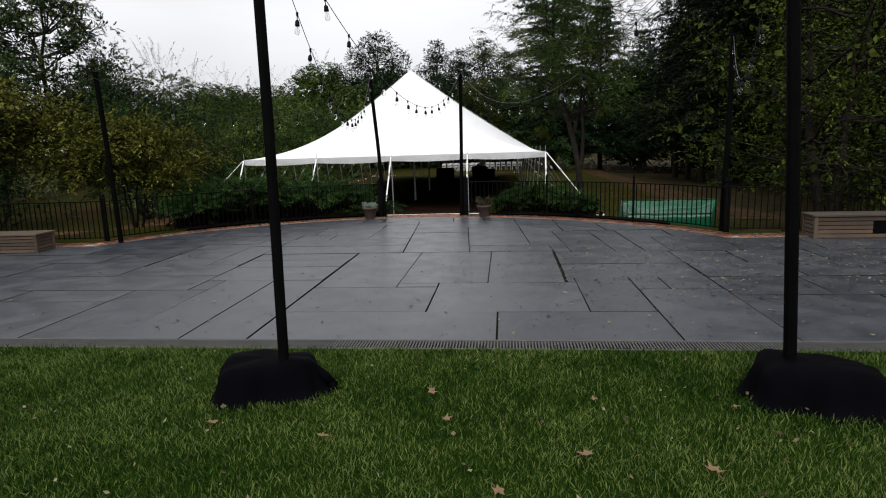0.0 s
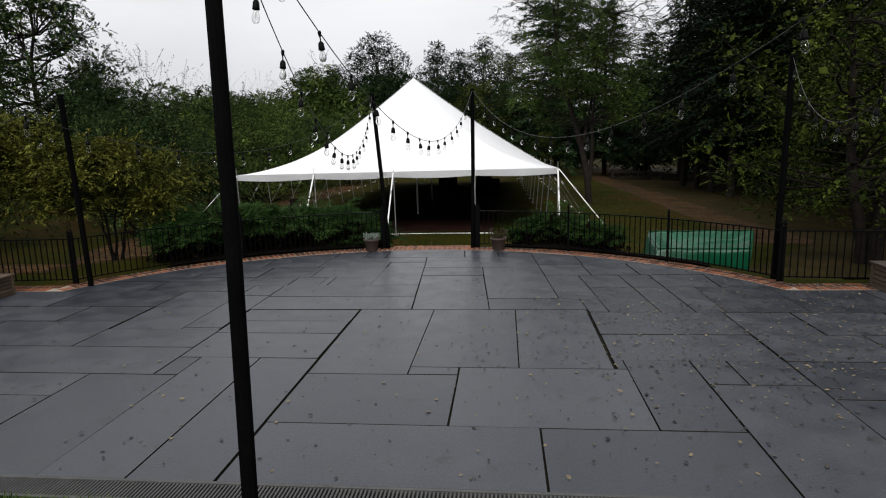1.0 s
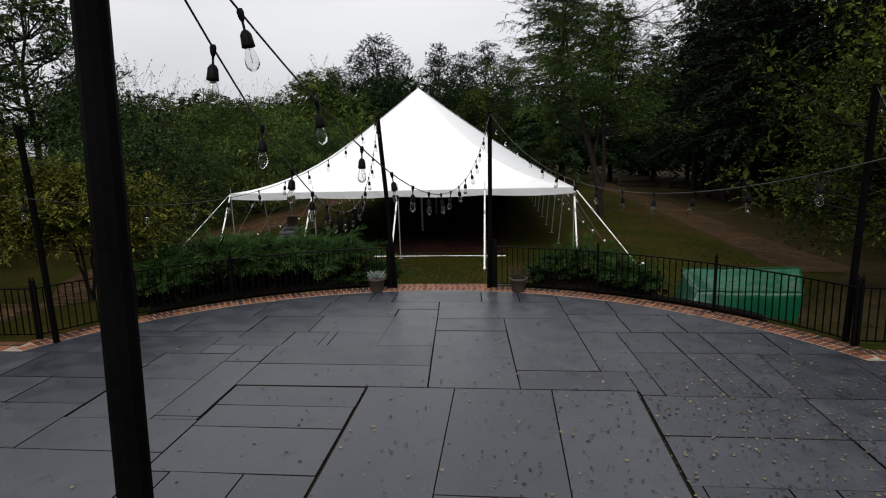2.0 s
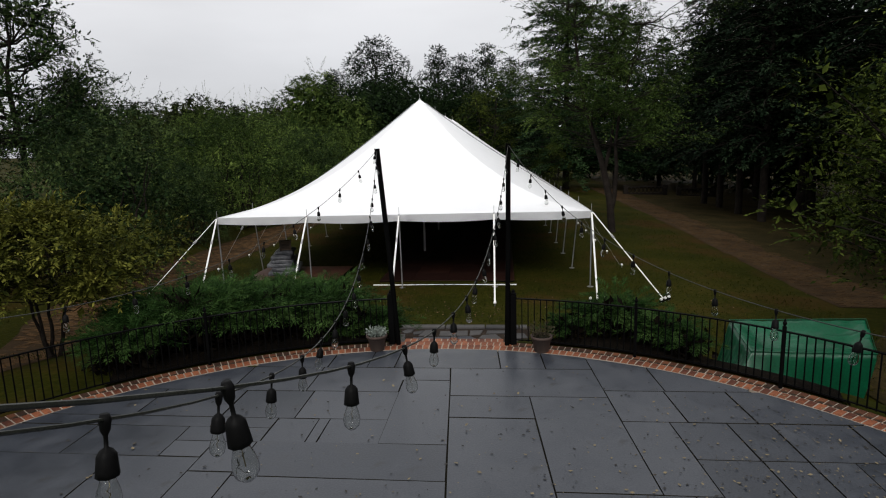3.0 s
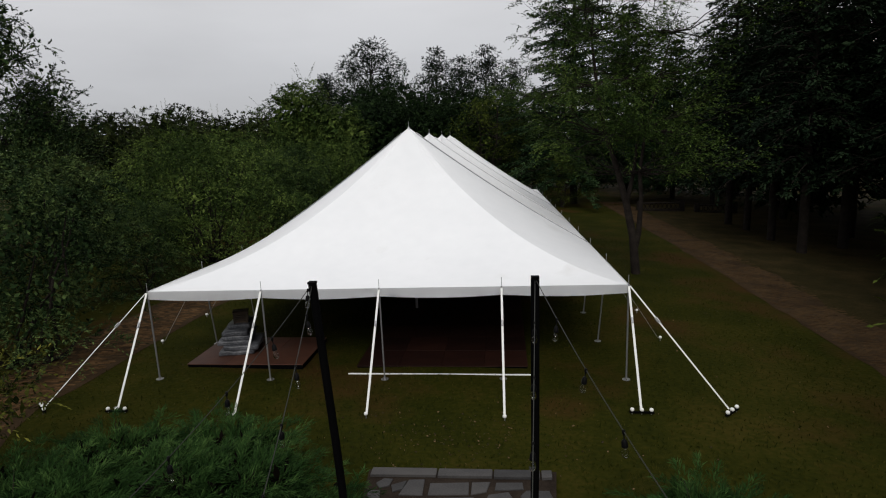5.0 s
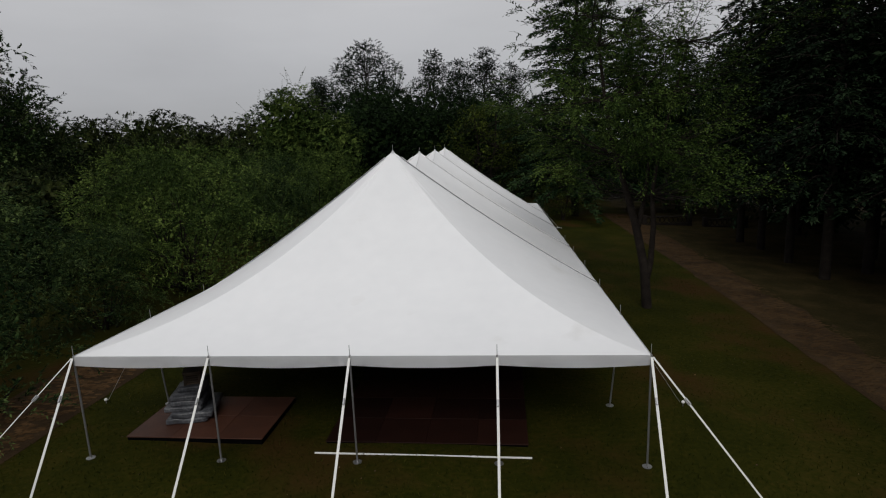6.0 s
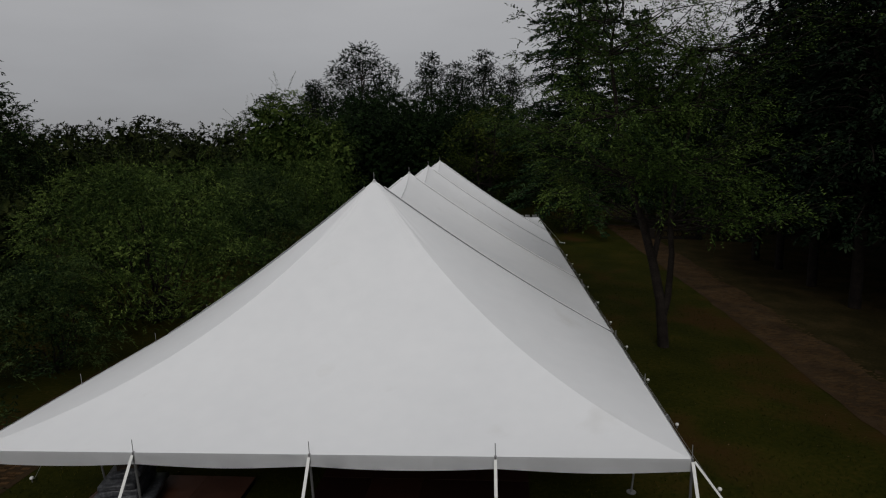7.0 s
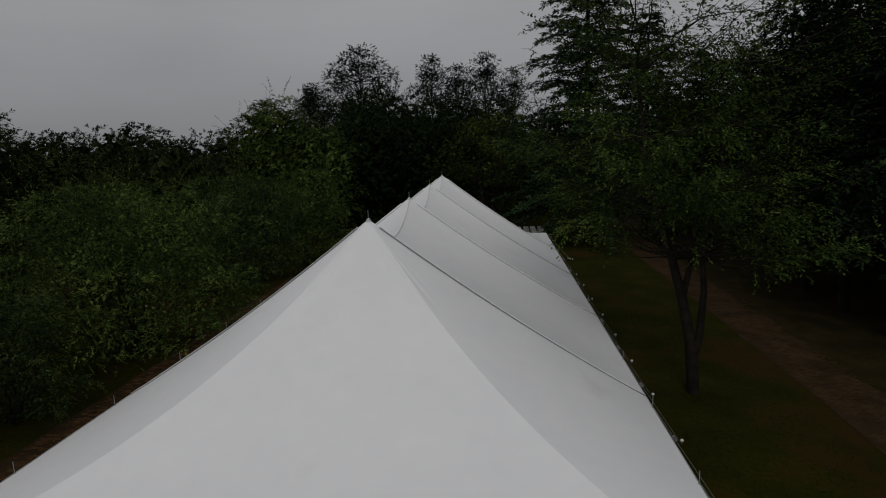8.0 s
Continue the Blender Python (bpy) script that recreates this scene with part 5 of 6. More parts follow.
def build_forked_tree():
    """The airy tree on the lawn: two leaning stems from one foot."""
    rng = np.random.RandomState(51)
    bx, by = 8.85, 12.4
    tree = tagged(empty("forked_tree", (bx, by, float(ground_z(bx, by)))), "airy tree with two leaning stems standing on the lawn", "tree")
    bm = bmesh.new()
    stems = [[(0, 0, -0.1), (-0.15, 0, 1.65), (-0.46, 0, 3.1), (-0.78, 0.1, 4.35), (-1.08, 0.1, 5.3), (-1.4, 0, 6.1), (-1.8, -0.2, 8.2), (-2.0, 0.1, 10.2), (-1.9, 0, 11.2)],
             [(-0.1, 0.02, 0.9), (0.06, -0.1, 1.9), (0.12, -0.2, 3.4), (0.05, -0.1, 4.5), (0.3, 0.1, 6.2), (0.9, 0.3, 8.4), (1.3, 0.2, 10.2)],
             [(-0.46, 0, 3.1), (-0.1, 0.4, 4.4), (0.2, 1.0, 6.0), (0.6, 1.6, 8.2), (0.5, 1.9, 9.6)]]
    for st, r in zip(stems, (0.20, 0.14, 0.11)):
        tube(bm, st, [r * (1 - 0.85 * k / (len(st) - 1)) for k in range(len(st))], 9, cap=False)
    part("trunk", bm, M_grey_bark, tree, smooth=True)
    bm = bmesh.new()
    B, D = [], []
    for k in range(165):
        st = stems[k % 3]
        i = rng.randint(len(st) - 4, len(st))
        p = np.array(st[i], float)
        a = rng.rand() * 6.28
        ln = 1.6 + 3.2 * rng.rand()
        tip = p + np.array((math.cos(a) * ln, math.sin(a) * ln, ln * rng.uniform(-0.1, 0.6)))
        tip[2] = max(tip[2], 4.6)
        q = np.array(limb(bm, rng, p, tip, 0.03, 0.006, 0.25, 7, 5))
        for w in range(2, 8):
            n = 9 if w > 3 else 4
            B.append(np.repeat(q[w][None], n, 0) + rng.normal(size=(n, 3)) * 0.1)
            D.append((q[w] - p)[None] * 0.25 + rng.normal(size=(n, 3)) * np.array((0.6, 0.6, 0.3)))
    B, D = np.concatenate(B), np.concatenate(D)
    keep = (B[:, 2] > 6.0) | ((np.hypot(B[:, 0] + 0.5, B[:, 1]) > 1.9) & (B[:, 2] > 4.4))
    part("bough", bm, M_grey_bark, tree, smooth=True)
    n = int(keep.sum())
    link_mesh("crown", quads_mesh("crown", sprays(rng, B[keep], D[keep], 0.4 + 0.45 * rng.rand(n), 9, 0.11, 0.45, 0.3)), M_airy_leaf, tree)


build_forked_tree()
put(broadleaf("spreading_tree", 52, 8.2, 4.1, 1.6, 0.17, 64, 0.72, 17, 0.5, 9, 0.12, 0.45, M_spread_leaf, "spreading tree with yellow-green leaves and low boughs beside the fence", 2, 0.12, 0.55, 0.4, 0.5),
    [(13.6, -5.6, 0, 1.0), (18.2, 2.6, 110, 1.0), (21.5, 8.5, 230, 1.05), (18.5, -7.5, 310, 1.05), (23.5, -2.0, 20, 1.2), (1.6, 50.0, 60, 1.3), (8.2, 39.5, 200, 0.55)])


def build_bed(name, a0, a1, r1):
    """A near-black ground strip along the outside of the fence, standing for juniper shade."""
    bm = bmesh.new()
    prev = None
    for k in range(41):
        a = a0 + (a1 - a0) * k / 40
        edge = smooth01(min(k, 40 - k) / 6)
        cur = []
        for i in range(5):
            r = R_OUT + 0.01 + (r1 - R_OUT) * edge * i / 4 + (0.12 * noise.noise(Vector((a * 0.3, 0, r1))) if i == 4 else 0)
            x, y = arc_point(a, r)
            cur.append(bm.verts.new((x, y, float(ground_z(x, y)) + 0.03 * (1 - i / 4) + 0.012)))
        if prev:
            for i in range(4):
                bm.faces.new((prev[i], prev[i + 1], cur[i + 1], cur[i]))
        prev = cur
    tagged(part(name, bm, M_bed_shade), "near-black ground strip standing for shade below the junipers", "planting bed", kind="structure")


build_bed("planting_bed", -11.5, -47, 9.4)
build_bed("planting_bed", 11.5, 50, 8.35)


def build_juniper(at, w, d, h, seed, n):
    """A spreading juniper: crooked branches ending in arching plumes, each plume a feather of fine branchlets."""
    rng = np.random.RandomState(seed)
    bush = tagged(empty("juniper", at), "feathery dark green spreading juniper behind the iron fence", "shrub", group="junipers")
    bm = bmesh.new()
    fr = min(1.0, 0.35 + 0.75 * w)
    B, D, L, dead = [], [], [], ([], [])
    for k in range(n):
        a = rng.rand() * 6.2832
        q = math.sqrt(rng.rand())
        z0 = h * (0.34 + 0.42 * rng.rand() * (1 - 0.35 * q))
        base = np.array((q * 0.8 * w * math.cos(a), q * 0.8 * d * math.sin(a), z0))
        b = a + 0.6 * rng.randn()
        ln = (0.42 + 0.72 * rng.rand() ** 1.8) * fr
        e = 0.3 + 0.85 * rng.rand() ** 1.3 * (1.1 - 0.6 * q)
        dirv = np.array((math.cos(b) * math.cos(e), math.sin(b) * math.cos(e), math.sin(e)))
        m = 11
        u = np.linspace(0.05, 1, m)
        pts = base + dirv * (ln * u)[:, None] + np.array((0, 0, -0.28 * ln)) * (u ** 2.2)[:, None]
        tang = unit(np.gradient(pts, axis=0))
        if k % 4 == 0:
            root = np.array((0.25 * base[0], 0.25 * base[1], 0.0))
            tube(bm, [root, (root + base) / 2 + rng.normal(size=3) * 0.04, base, pts[6]], [0.02, 0.015, 0.010, 0.004], 4, cap=False)
        side = unit(np.cross(tang, np.array((0, 0, 1.0))))
        up = np.cross(side, tang)
        for j in range(4):
            s = (1.0, -1.0, 0.45, -0.45)[j]
            B.append(pts + rng.normal(size=(m, 3)) * 0.008)
            D.append(tang + side * (s * 0.5) + up * (0.12 + 0.2 * (j > 1)) + 0.12 * rng.normal(size=(m, 3)))
            L.append((0.05 + 0.11 * np.sin(math.pi * (0.12 + 0.80 * u))) * fr * (0.7 + 0.6 * rng.rand(m)))
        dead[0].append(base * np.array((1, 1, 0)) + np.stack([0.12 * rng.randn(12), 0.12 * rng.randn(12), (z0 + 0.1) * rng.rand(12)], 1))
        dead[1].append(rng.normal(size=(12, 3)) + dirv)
    part("stem", bm, M_bark, bush)
    B, D, L = np.concatenate(B), np.concatenate(D), np.concatenate(L)
    link_mesh("foliage", quads_mesh("foliage", sprays(rng, B, D, L, 3, 0.10 * (0.6 + 0.4 * fr), 0.12, 0.1, 0.3)), M_juniper, bush)
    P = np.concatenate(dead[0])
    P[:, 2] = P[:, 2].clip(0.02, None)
    tagged(link_mesh("inner_brush", quads_mesh("inner_brush", leaves(rng, P, np.concatenate(dead[1]), 0.22 * fr, 0.075)), M_dead_shade, bush, "dead inner brush, near-black for the shade inside"), "dead inner brush, near-black for the shade inside", kind="stuff")
    return bush


JUNIPERS_WEST = ((-13, 8.3, 0.55, 0.5, 0.62, 110), (-19.5, 8.5, 0.85, 0.7, 0.92, 170), (-27, 8.6, 0.95, 0.85, 1.05, 210), (-35, 8.6, 0.95, 0.8, 1.2, 210), (-42.5, 8.2, 0.55, 0.5, 0.78, 120))
JUNIPERS_BACK = ((-21, 9.9, 0.8, 0.7, 0.95, 130), (-30, 10.1, 0.95, 0.8, 1.15, 160), (-38, 9.7, 0.85, 0.75, 0.95, 140))
JUNIPERS_EAST = ((16, 7.9, 0.22, 0.2, 0.4, 40), (21, 8.4, 0.55, 0.45, 0.72, 130), (28, 8.1, 0.35, 0.3, 0.5, 70), (31.5, 7.75, 0.18, 0.16, 0.35, 40))
for k, (a, r, w, d, h, n) in enumerate(JUNIPERS_WEST + JUNIPERS_BACK + JUNIPERS_EAST):
    x, y = arc_point(a, r)
    build_juniper((x, y, float(ground_z(x, y)) - 0.02), w, d, h, 60 + k, n)

# ---- lawn blades, leaves on lawn and terrace ----


def build_lawn_blades():
    rng = np.random.RandomState(9)
    n, far = 150000, 14000
    x = np.concatenate([-0.8 + 8.8 * rng.rand(n - far), -3.0 + 13.5 * rng.rand(far)])
    y = np.concatenate([-21.3 + 2.82 * rng.rand(n - far), -23.5 + 5.0 * rng.rand(far)])
    P = np.stack([x, y, np.zeros(n)], 1)
    tuft = np.array([noise.noise(Vector((a * 2.1, b * 2.1, 0.0))) for a, b in zip(x[::5], y[::5])]).repeat(5)[:n]
    A = np.stack([rng.randn(n) * 0.55, rng.randn(n) * 0.55, np.ones(n)], 1)
    V = leaves(rng, P, A, 0.046, 0.0058)
    V[:, 1:, 2] *= (1 + 0.4 * tuft)[:, None]
    tagged(link_mesh("grass", quads_mesh("grass", V), M_blade), "short dense green lawn grass", "grass", kind="stuff")
    n = 50000
    x = -8 + 20 * rng.rand(n)
    y = -8.0 + 30 * rng.rand(n) ** 1.4
    keep = (np.hypot(x - CX, y - CY) > R_OUT + 0.3) & ~((np.abs(x - 1.35) < 2.3) & (y > 0.8)) & ~((np.abs(x - 2.3) < 1.95) & (y < -4.15)) & ~((np.abs(x + 4.08) < 1.7) & (y > 0.75) & (y < 3.1))
    x, y = x[keep], y[keep]
    n = len(x)
    P = np.stack([x, y, ground_z(x, y)], 1)
    A = np.stack([rng.randn(n) * 0.6, rng.randn(n) * 0.6, np.ones(n)], 1)
    tagged(link_mesh("grass", quads_mesh("grass", leaves(rng, P, A, 0.07, 0.015)), M_tuft), "patchy lawn grass around the tent", "grass", kind="stuff")


build_lawn_blades()


def leaf_shape(bm, size, seed, curl):
    """A dry curled leaf with a jagged outline and a stalk."""
    rng = random.Random(seed)
    n = 15
    c = bm.verts.new((0, 0, 0.012))
    ring = []
    for k in range(n):
        t = 2 * math.pi * k / n
        r = size * (0.55 + 0.45 * (k % 3 == 0)) * rng.uniform(0.75, 1.1)
        x, y = r * math.cos(t), 0.75 * r * math.sin(t)
        ring.append(bm.verts.new((x, y, 0.006 + curl * (x * x + y * y) / size + rng.uniform(0, 0.012))))
    for k in range(n):
        bm.faces.new((c, ring[k], ring[(k + 1) % n]))
    tube(bm, [(-size * 0.5, 0, 0.012), (-size * 1.2, 0.01, 0.006)], 0.0025, 4)


lrng = random.Random(4)
for k, (x, y, s) in enumerate(((2.9, -19.55, 0.065), (3.95, -19.5, 0.06), (1.0, -20.5, 0.085), (1.15, -20.7, 0.05), (3.2, -20.95, 0.08), (4.45, -20.75, 0.055), (4.1, -19.95, 0.05),
                               (4.95, -20.35, 0.07), (5.6, -20.5, 0.08), (5.3, -21.25, 0.075), (0.55, -21.35, 0.09), (2.55, -20.05, 0.05), (3.35, -20.2, 0.05), (6.0, -19.7, 0.05), (5.1, -19.6, 0.05))):
    bm = bmesh.new()
    leaf_shape(bm, s, k, 0.5 * lrng.random())
    ob = part("fallen_leaf", bm, M_leaf_litter, smooth=False)
    ob.matrix_world = pose(x, y, 0.045, lrng.uniform(-15, 15), lrng.uniform(-15, 15), lrng.uniform(0, 360))
    tagged(ob, "dry brown curled leaf lying on the grass", "leaf", group="fallen leaves")


def build_patio_leaves():
    rng = np.random.RandomState(14)
    n1, n2 = 1100, 9000
    x = np.concatenate([-5 + 13 * rng.rand(n1), 8.8 + 2.5 * rng.randn(n2)])
    y = np.concatenate([-18.1 + 9.2 * rng.rand(n1), -13.9 + 2.1 * rng.randn(n2)])
    keep = ((np.hypot(x - CX, y - CY) < R_OUT - 0.1) | (y < EDGE_Y - 0.1)) & (y > -18.1) & (np.abs(x - CX) < 12)
    x, y = x[keep], y[keep]
    n = len(x)
    P = np.stack([x, y, 0.008 + 0.008 * rng.rand(n)], 1)
    a = rng.rand(n) * 6.28
    A = np.stack([np.cos(a), np.sin(a), 0.15 * rng.randn(n)], 1)
    side = np.stack([-np.sin(a), np.cos(a), 0.2 * rng.randn(n)], 1)
    ln = ((0.014 + 0.042 * rng.rand(n) ** 2.2) * np.where(np.arange(n) < 700, 1.25, 1.0))[:, None]
    V = np.stack([P, P + A * ln * 0.5 + side * ln * 0.3, P + A * ln, P + A * ln * 0.4 - side * ln * 0.35], 1)
    V[:, 1, 2] = V[:, 1, 2].clip(0.004, 0.05)
    V[:, 2, 2] = V[:, 2, 2].clip(0.004, 0.05)
    V[:, 3, 2] = V[:, 3, 2].clip(0.004, 0.05)
    tagged(link_mesh("fallen_leaves", quads_mesh("fallen_leaves", V), M_wet_leaf), "scattered small dry leaves on the terrace", "leaves", kind="stuff")


build_patio_leaves()


def build_lawn_litter():
    """Small dry leaves scattered on the lawn round the exit and the stakes."""
    rng = np.random.RandomState(15)
    n = 520
    x = np.concatenate([2.2 + 1.4 * rng.randn(n // 2), -8 + 22 * rng.rand(n - n // 2)])
    y = np.concatenate([-3.1 + 0.7 * rng.randn(n // 2), -5.8 + 14 * rng.rand(n - n // 2)])
    P = np.stack([x, y, ground_z(x, y) + 0.03], 1)
    a = rng.rand(n) * 6.28
    A = np.stack([np.cos(a), np.sin(a), 0.4 * rng.randn(n)], 1)
    tagged(link_mesh("fallen_leaves", quads_mesh("fallen_leaves", leaves(rng, P, A, 0.042, 0.026)), M_leaf_litter), "small dry leaves scattered over the lawn", "leaves", kind="stuff")


build_lawn_litter()


def build_near_litter():
    """Bits of pale and brown leaf caught in the grass beside the drain."""
    rng = np.random.RandomState(16)
    n = 640
    P = np.stack([-2 + 11 * rng.rand(n), -22.2 + 3.6 * rng.rand(n), 0.03 + 0.03 * rng.rand(n)], 1)
    a = rng.rand(n) * 6.28
    A = np.stack([np.cos(a), np.sin(a), 0.5 * rng.randn(n)], 1)
    tagged(link_mesh("fallen_leaves", quads_mesh("fallen_leaves", leaves(rng, P, A, 0.032, 0.018, 0.5)), M_pale_leaf), "bits of pale dry leaf caught in the grass", "leaves", kind="stuff")


build_near_litter()

# ---- pieces of the terrace: bluestone slabs ----


def clip(poly, nx, ny, c):
    """Keep the side nx*x + ny*y <= c of a polygon."""
    out = []
    for i, p in enumerate(poly):
        q = poly[(i + 1) % len(poly)]
        dp, dq = nx * p[0] + ny * p[1] - c, nx * q[0] + ny * q[1] - c
        if dp <= 0:
            out.append(p)
        if dp * dq < 0:
            t = dp / (dp - dq)
            out.append((p[0] + t * (q[0] - p[0]), p[1] + t * (q[1] - p[1])))
    return out


slab_rng = random.Random(77)


def slab(x0, x1, y0, y1, bay=False):
    g = 0.005 + 0.004 * slab_rng.random()
    j = [slab_rng.uniform(-0.004, 0.004) for _ in range(8)]
    poly = [(x0 + g + j[0], y0 + g + j[1]), (x1 - g + j[2], y0 + g + j[3]), (x1 - g + j[4], y1 - g + j[5]), (x0 + g + j[6], y1 - g + j[7])]
    # the courses of the bay are laid a little askew
    if y1 > -13.6:
        poly = [(x - 0.07 * max(0.0, y + 13.55) * float(smooth01((x - 1.95) / 0.5) * smooth01((7.1 - x) / 0.5)), y) for x, y in poly]
    if bay:
        for k in range(-40, 41):
            a = radians(2.0 * k)
            nx, ny = math.sin(a), math.cos(a)
            poly = clip(poly, nx, ny, nx * CX + ny * CY + R_IN - 0.012)
            if len(poly) < 3:
                return
    bm = bmesh.new()
    cx, cy = sum(p[0] for p in poly) / len(poly), sum(p[1] for p in poly) / len(poly)
    tilt = slab_rng.uniform(-0.0012, 0.0012), slab_rng.uniform(-0.0012, 0.0012)
    lift = slab_rng.uniform(-0.003, 0.003)
    rings = []
    for inset, z in ((0, -0.035), (0, -0.003), (0.004, 0.0)):
        ring = []
        for x, y in poly:
            d = math.hypot(x - cx, y - cy) or 1
            xx, yy = x - (x - cx) / d * inset, y - (y - cy) / d * inset
            ring.append(bm.verts.new((xx - cx, yy - cy, z + lift + tilt[0] * (xx - cx) + tilt[1] * (yy - cy))))
        rings.append(ring)
    for a, b in zip(rings, rings[1:]):
        for k in range(len(a)):
            bm.faces.new((a[k], a[(k + 1) % len(a)], b[(k + 1) % len(a)], b[k]))
    for f in bm.faces:
        f.material_index = 1
    bm.faces.new(rings[-1]).material_index = 0
    me = bm_mesh("slab", bm)
    me.materials.append(M_stone)
    me.materials.append(M_joint)
    ob = link_mesh("slab", me, None, patio)
    ob.location = (cx, cy, 0)


def course(y0, y1, *cuts, bay=False):
    """A row of slabs between y0 and y1 with joints at the cuts."""
    for a, b in zip(cuts, cuts[1:]):
        slab(a, b, y0, y1, bay)


course(DRAIN_Y, -17.23, 1.95, 4.40, 6.11)
course(DRAIN_Y, -15.62, 0.5, 1.23, 1.93)
course(DRAIN_Y, -16.16, -0.53, 0.5)
course(-16.75, -16.16, -2.05, -0.53)
course(DRAIN_Y, -16.75, -3.1, -0.53)
course(-17.23, -16.07, 1.95, 3.6)
course(-17.23, -15.85, 3.6, 5.40)
course(-17.23, -15.57, 5.40, 6.11)
course(-15.85, -15.57, 5.29, 5.40)
course(DRAIN_Y, -16.24, 6.11, 7.12)
course(-16.24, -15.57, 6.11, 6.50, 7.12)
course(DRAIN_Y, -16.55, 7.12, 8.7, 10.1, 11.4, 13.2)
course(-16.55, -15.58, 7.12, 8.25, 9.5, 10.8, 12.1, 13.2)
course(-16.16, -15.62, 0.22, 0.5)
course(-16.16, -15.28, -2.4, 0.22)
course(-15.62, -14.70, 0.22, 1.93)
course(-14.70, -14.15, 0.22, 1.93)
course(-14.15, -13.58, 0.22, 1.93)
course(-16.07, -13.55, 1.95, 3.05)
course(-16.07, -15.85, 3.05, 3.6)
course(-15.85, -13.55, 3.05, 4.25, 5.27)
course(-15.58, -14.67, 5.29, 7.12, 8.4, 9.9, 11.4, 13.2)
course(-14.67, -13.68, 5.29, 7.12, 8.0, 9.2, 10.6, 12.0, 13.2)
course(-15.28, -14.56, -1.43, 0.22)
course(-14.56, -13.40, -1.40, -0.36)
course(-15.28, -14.20, -3.3, -2.4, -1.43)
course(-16.16, -15.28, -4.2, -2.4)
course(-16.75, -16.16, -3.9, -2.05)
course(DRAIN_Y, -16.75, -5.6, -4.4, -3.1)
course(-16.16, -15.28, -6.0, -4.2)
course(-16.75, -16.16, -6.0, -3.9)
course(-15.28, -14.20, -5.6, -4.5, -3.3)
course(-14.20, -13.40, -5.2, -3.6, -2.5, -1.43)
course(-14.47, -12.73, -0.36, 0.19)
course(-14.56, -14.47, -0.36, 0.19)
course(-13.40, -12.42, -6.4, -4.9, -3.3, -1.43, -0.36)
course(-13.55, -12.80, 0.19, 2.71)
course(-12.80, -12.0, 0.19, 2.71)
course(-12.73, -12.03, -0.36, 0.19)
course(-12.42, -11.65, -4.0, -2.2, -0.90, bay=True)
course(-12.42, -12.03, -0.90, -0.36, bay=True)
course(-12.03, -11.65, -0.90, 0.22, bay=True)
course(-12.03, -11.36, 0.22, 0.80, 0.95, 1.74, bay=True)
course(-11.65, -11.36, -3.5, -0.62, 0.22, bay=True)
course(-11.36, -10.45, -3.5, -1.9, -0.62, 0.44, 1.74, bay=True)
course(-10.45, -9.48, -3.0, -0.90, 0.30, 1.72, bay=True)
course(-13.55, -11.25, 2.71, 3.87)
course(-11.25, -10.55, 2.71, 3.87, bay=True)
course(-12.0, -9.99, 1.73, 2.71, bay=True)
course(-12.94, -10.55, 3.87, 4.98, bay=True)
course(-13.55, -12.94, 3.87, 5.29)
course(-13.68, -12.94, 5.29, 5.58)
course(-12.94, -11.28, 4.98, 5.58, bay=True)
course(-13.68, -12.20, 5.58, 6.29, 6.77, 7.18, 8.3, 9.6, 11.0, 12.2, 13.2)
course(-12.20, -11.28, 5.58, 6.29, 6.77, 7.6, 8.6, bay=True)
course(-11.28, -10.30, 4.98, 5.82, 6.67, 7.8, bay=True)
course(-10.30, -8.4, 4.98, 5.85, 6.9, bay=True)
course(-10.55, -9.48, 2.71, 4.98, bay=True)
course(-9.99, -9.48, 1.70, 2.71, bay=True)
course(-9.48, -8.4, -0.9, 0.35, 1.02, 1.48, 3.53, 4.25, 4.98, bay=True)
course(DRAIN_Y, -16.75, -8.6, -7.0, -5.6)
course(-16.75, -15.28, -8.6, -6.0)
course(-15.28, -14.20, -8.6, -7.2, -5.6)
course(-14.20, -12.42, -8.6, -7.5, -6.4)
course(-14.20, -13.40, -6.4, -5.2)

# ---- pieces of the edging: bricks laid on the curve ----


def brick_mesh(w, d, seed):
    r = random.Random(seed)
    bm = bmesh.new()
    vs = box(bm, (0, 0, -0.018), (w, d, 0.05))
    for v in vs:
        if v.co.z > 0:
            v.co.x *= 0.94
            v.co.y *= 0.97
            v.co.z += r.uniform(-0.002, 0.002)
    return bm_mesh("brick", bm)


BRICKS = [brick_mesh(0.099, 0.198, k) for k in range(4)]
SOILED = [brick_mesh(0.103, 0.198, 10 + k) for k in range(4)]
brng = random.Random(12)


def lay_brick(x, y, turn, z=0.0, soiled=False):
    ob = link_mesh("brick", (SOILED if soiled else BRICKS)[brng.randrange(4)], M_brick_soiled if soiled else M_brick, edging)
    ob.location = (x, y, z + brng.uniform(-0.002, 0.003))
    ob.rotation_euler = (brng.uniform(-0.012, 0.012), brng.uniform(-0.012, 0.012), turn)


for r, half in ((R_IN + 0.105, 63.5), (R_IN + 0.315, 61.5)):
    n = int(radians(2 * half) * r / 0.1165)
    for k in range(n + 1):
        a = -half + 2 * half * k / n
        x, y = arc_point(a, r)
        lay_brick(x, y, -radians(a), 0.0, r > R_IN + 0.2 and abs(a) > 8.6)
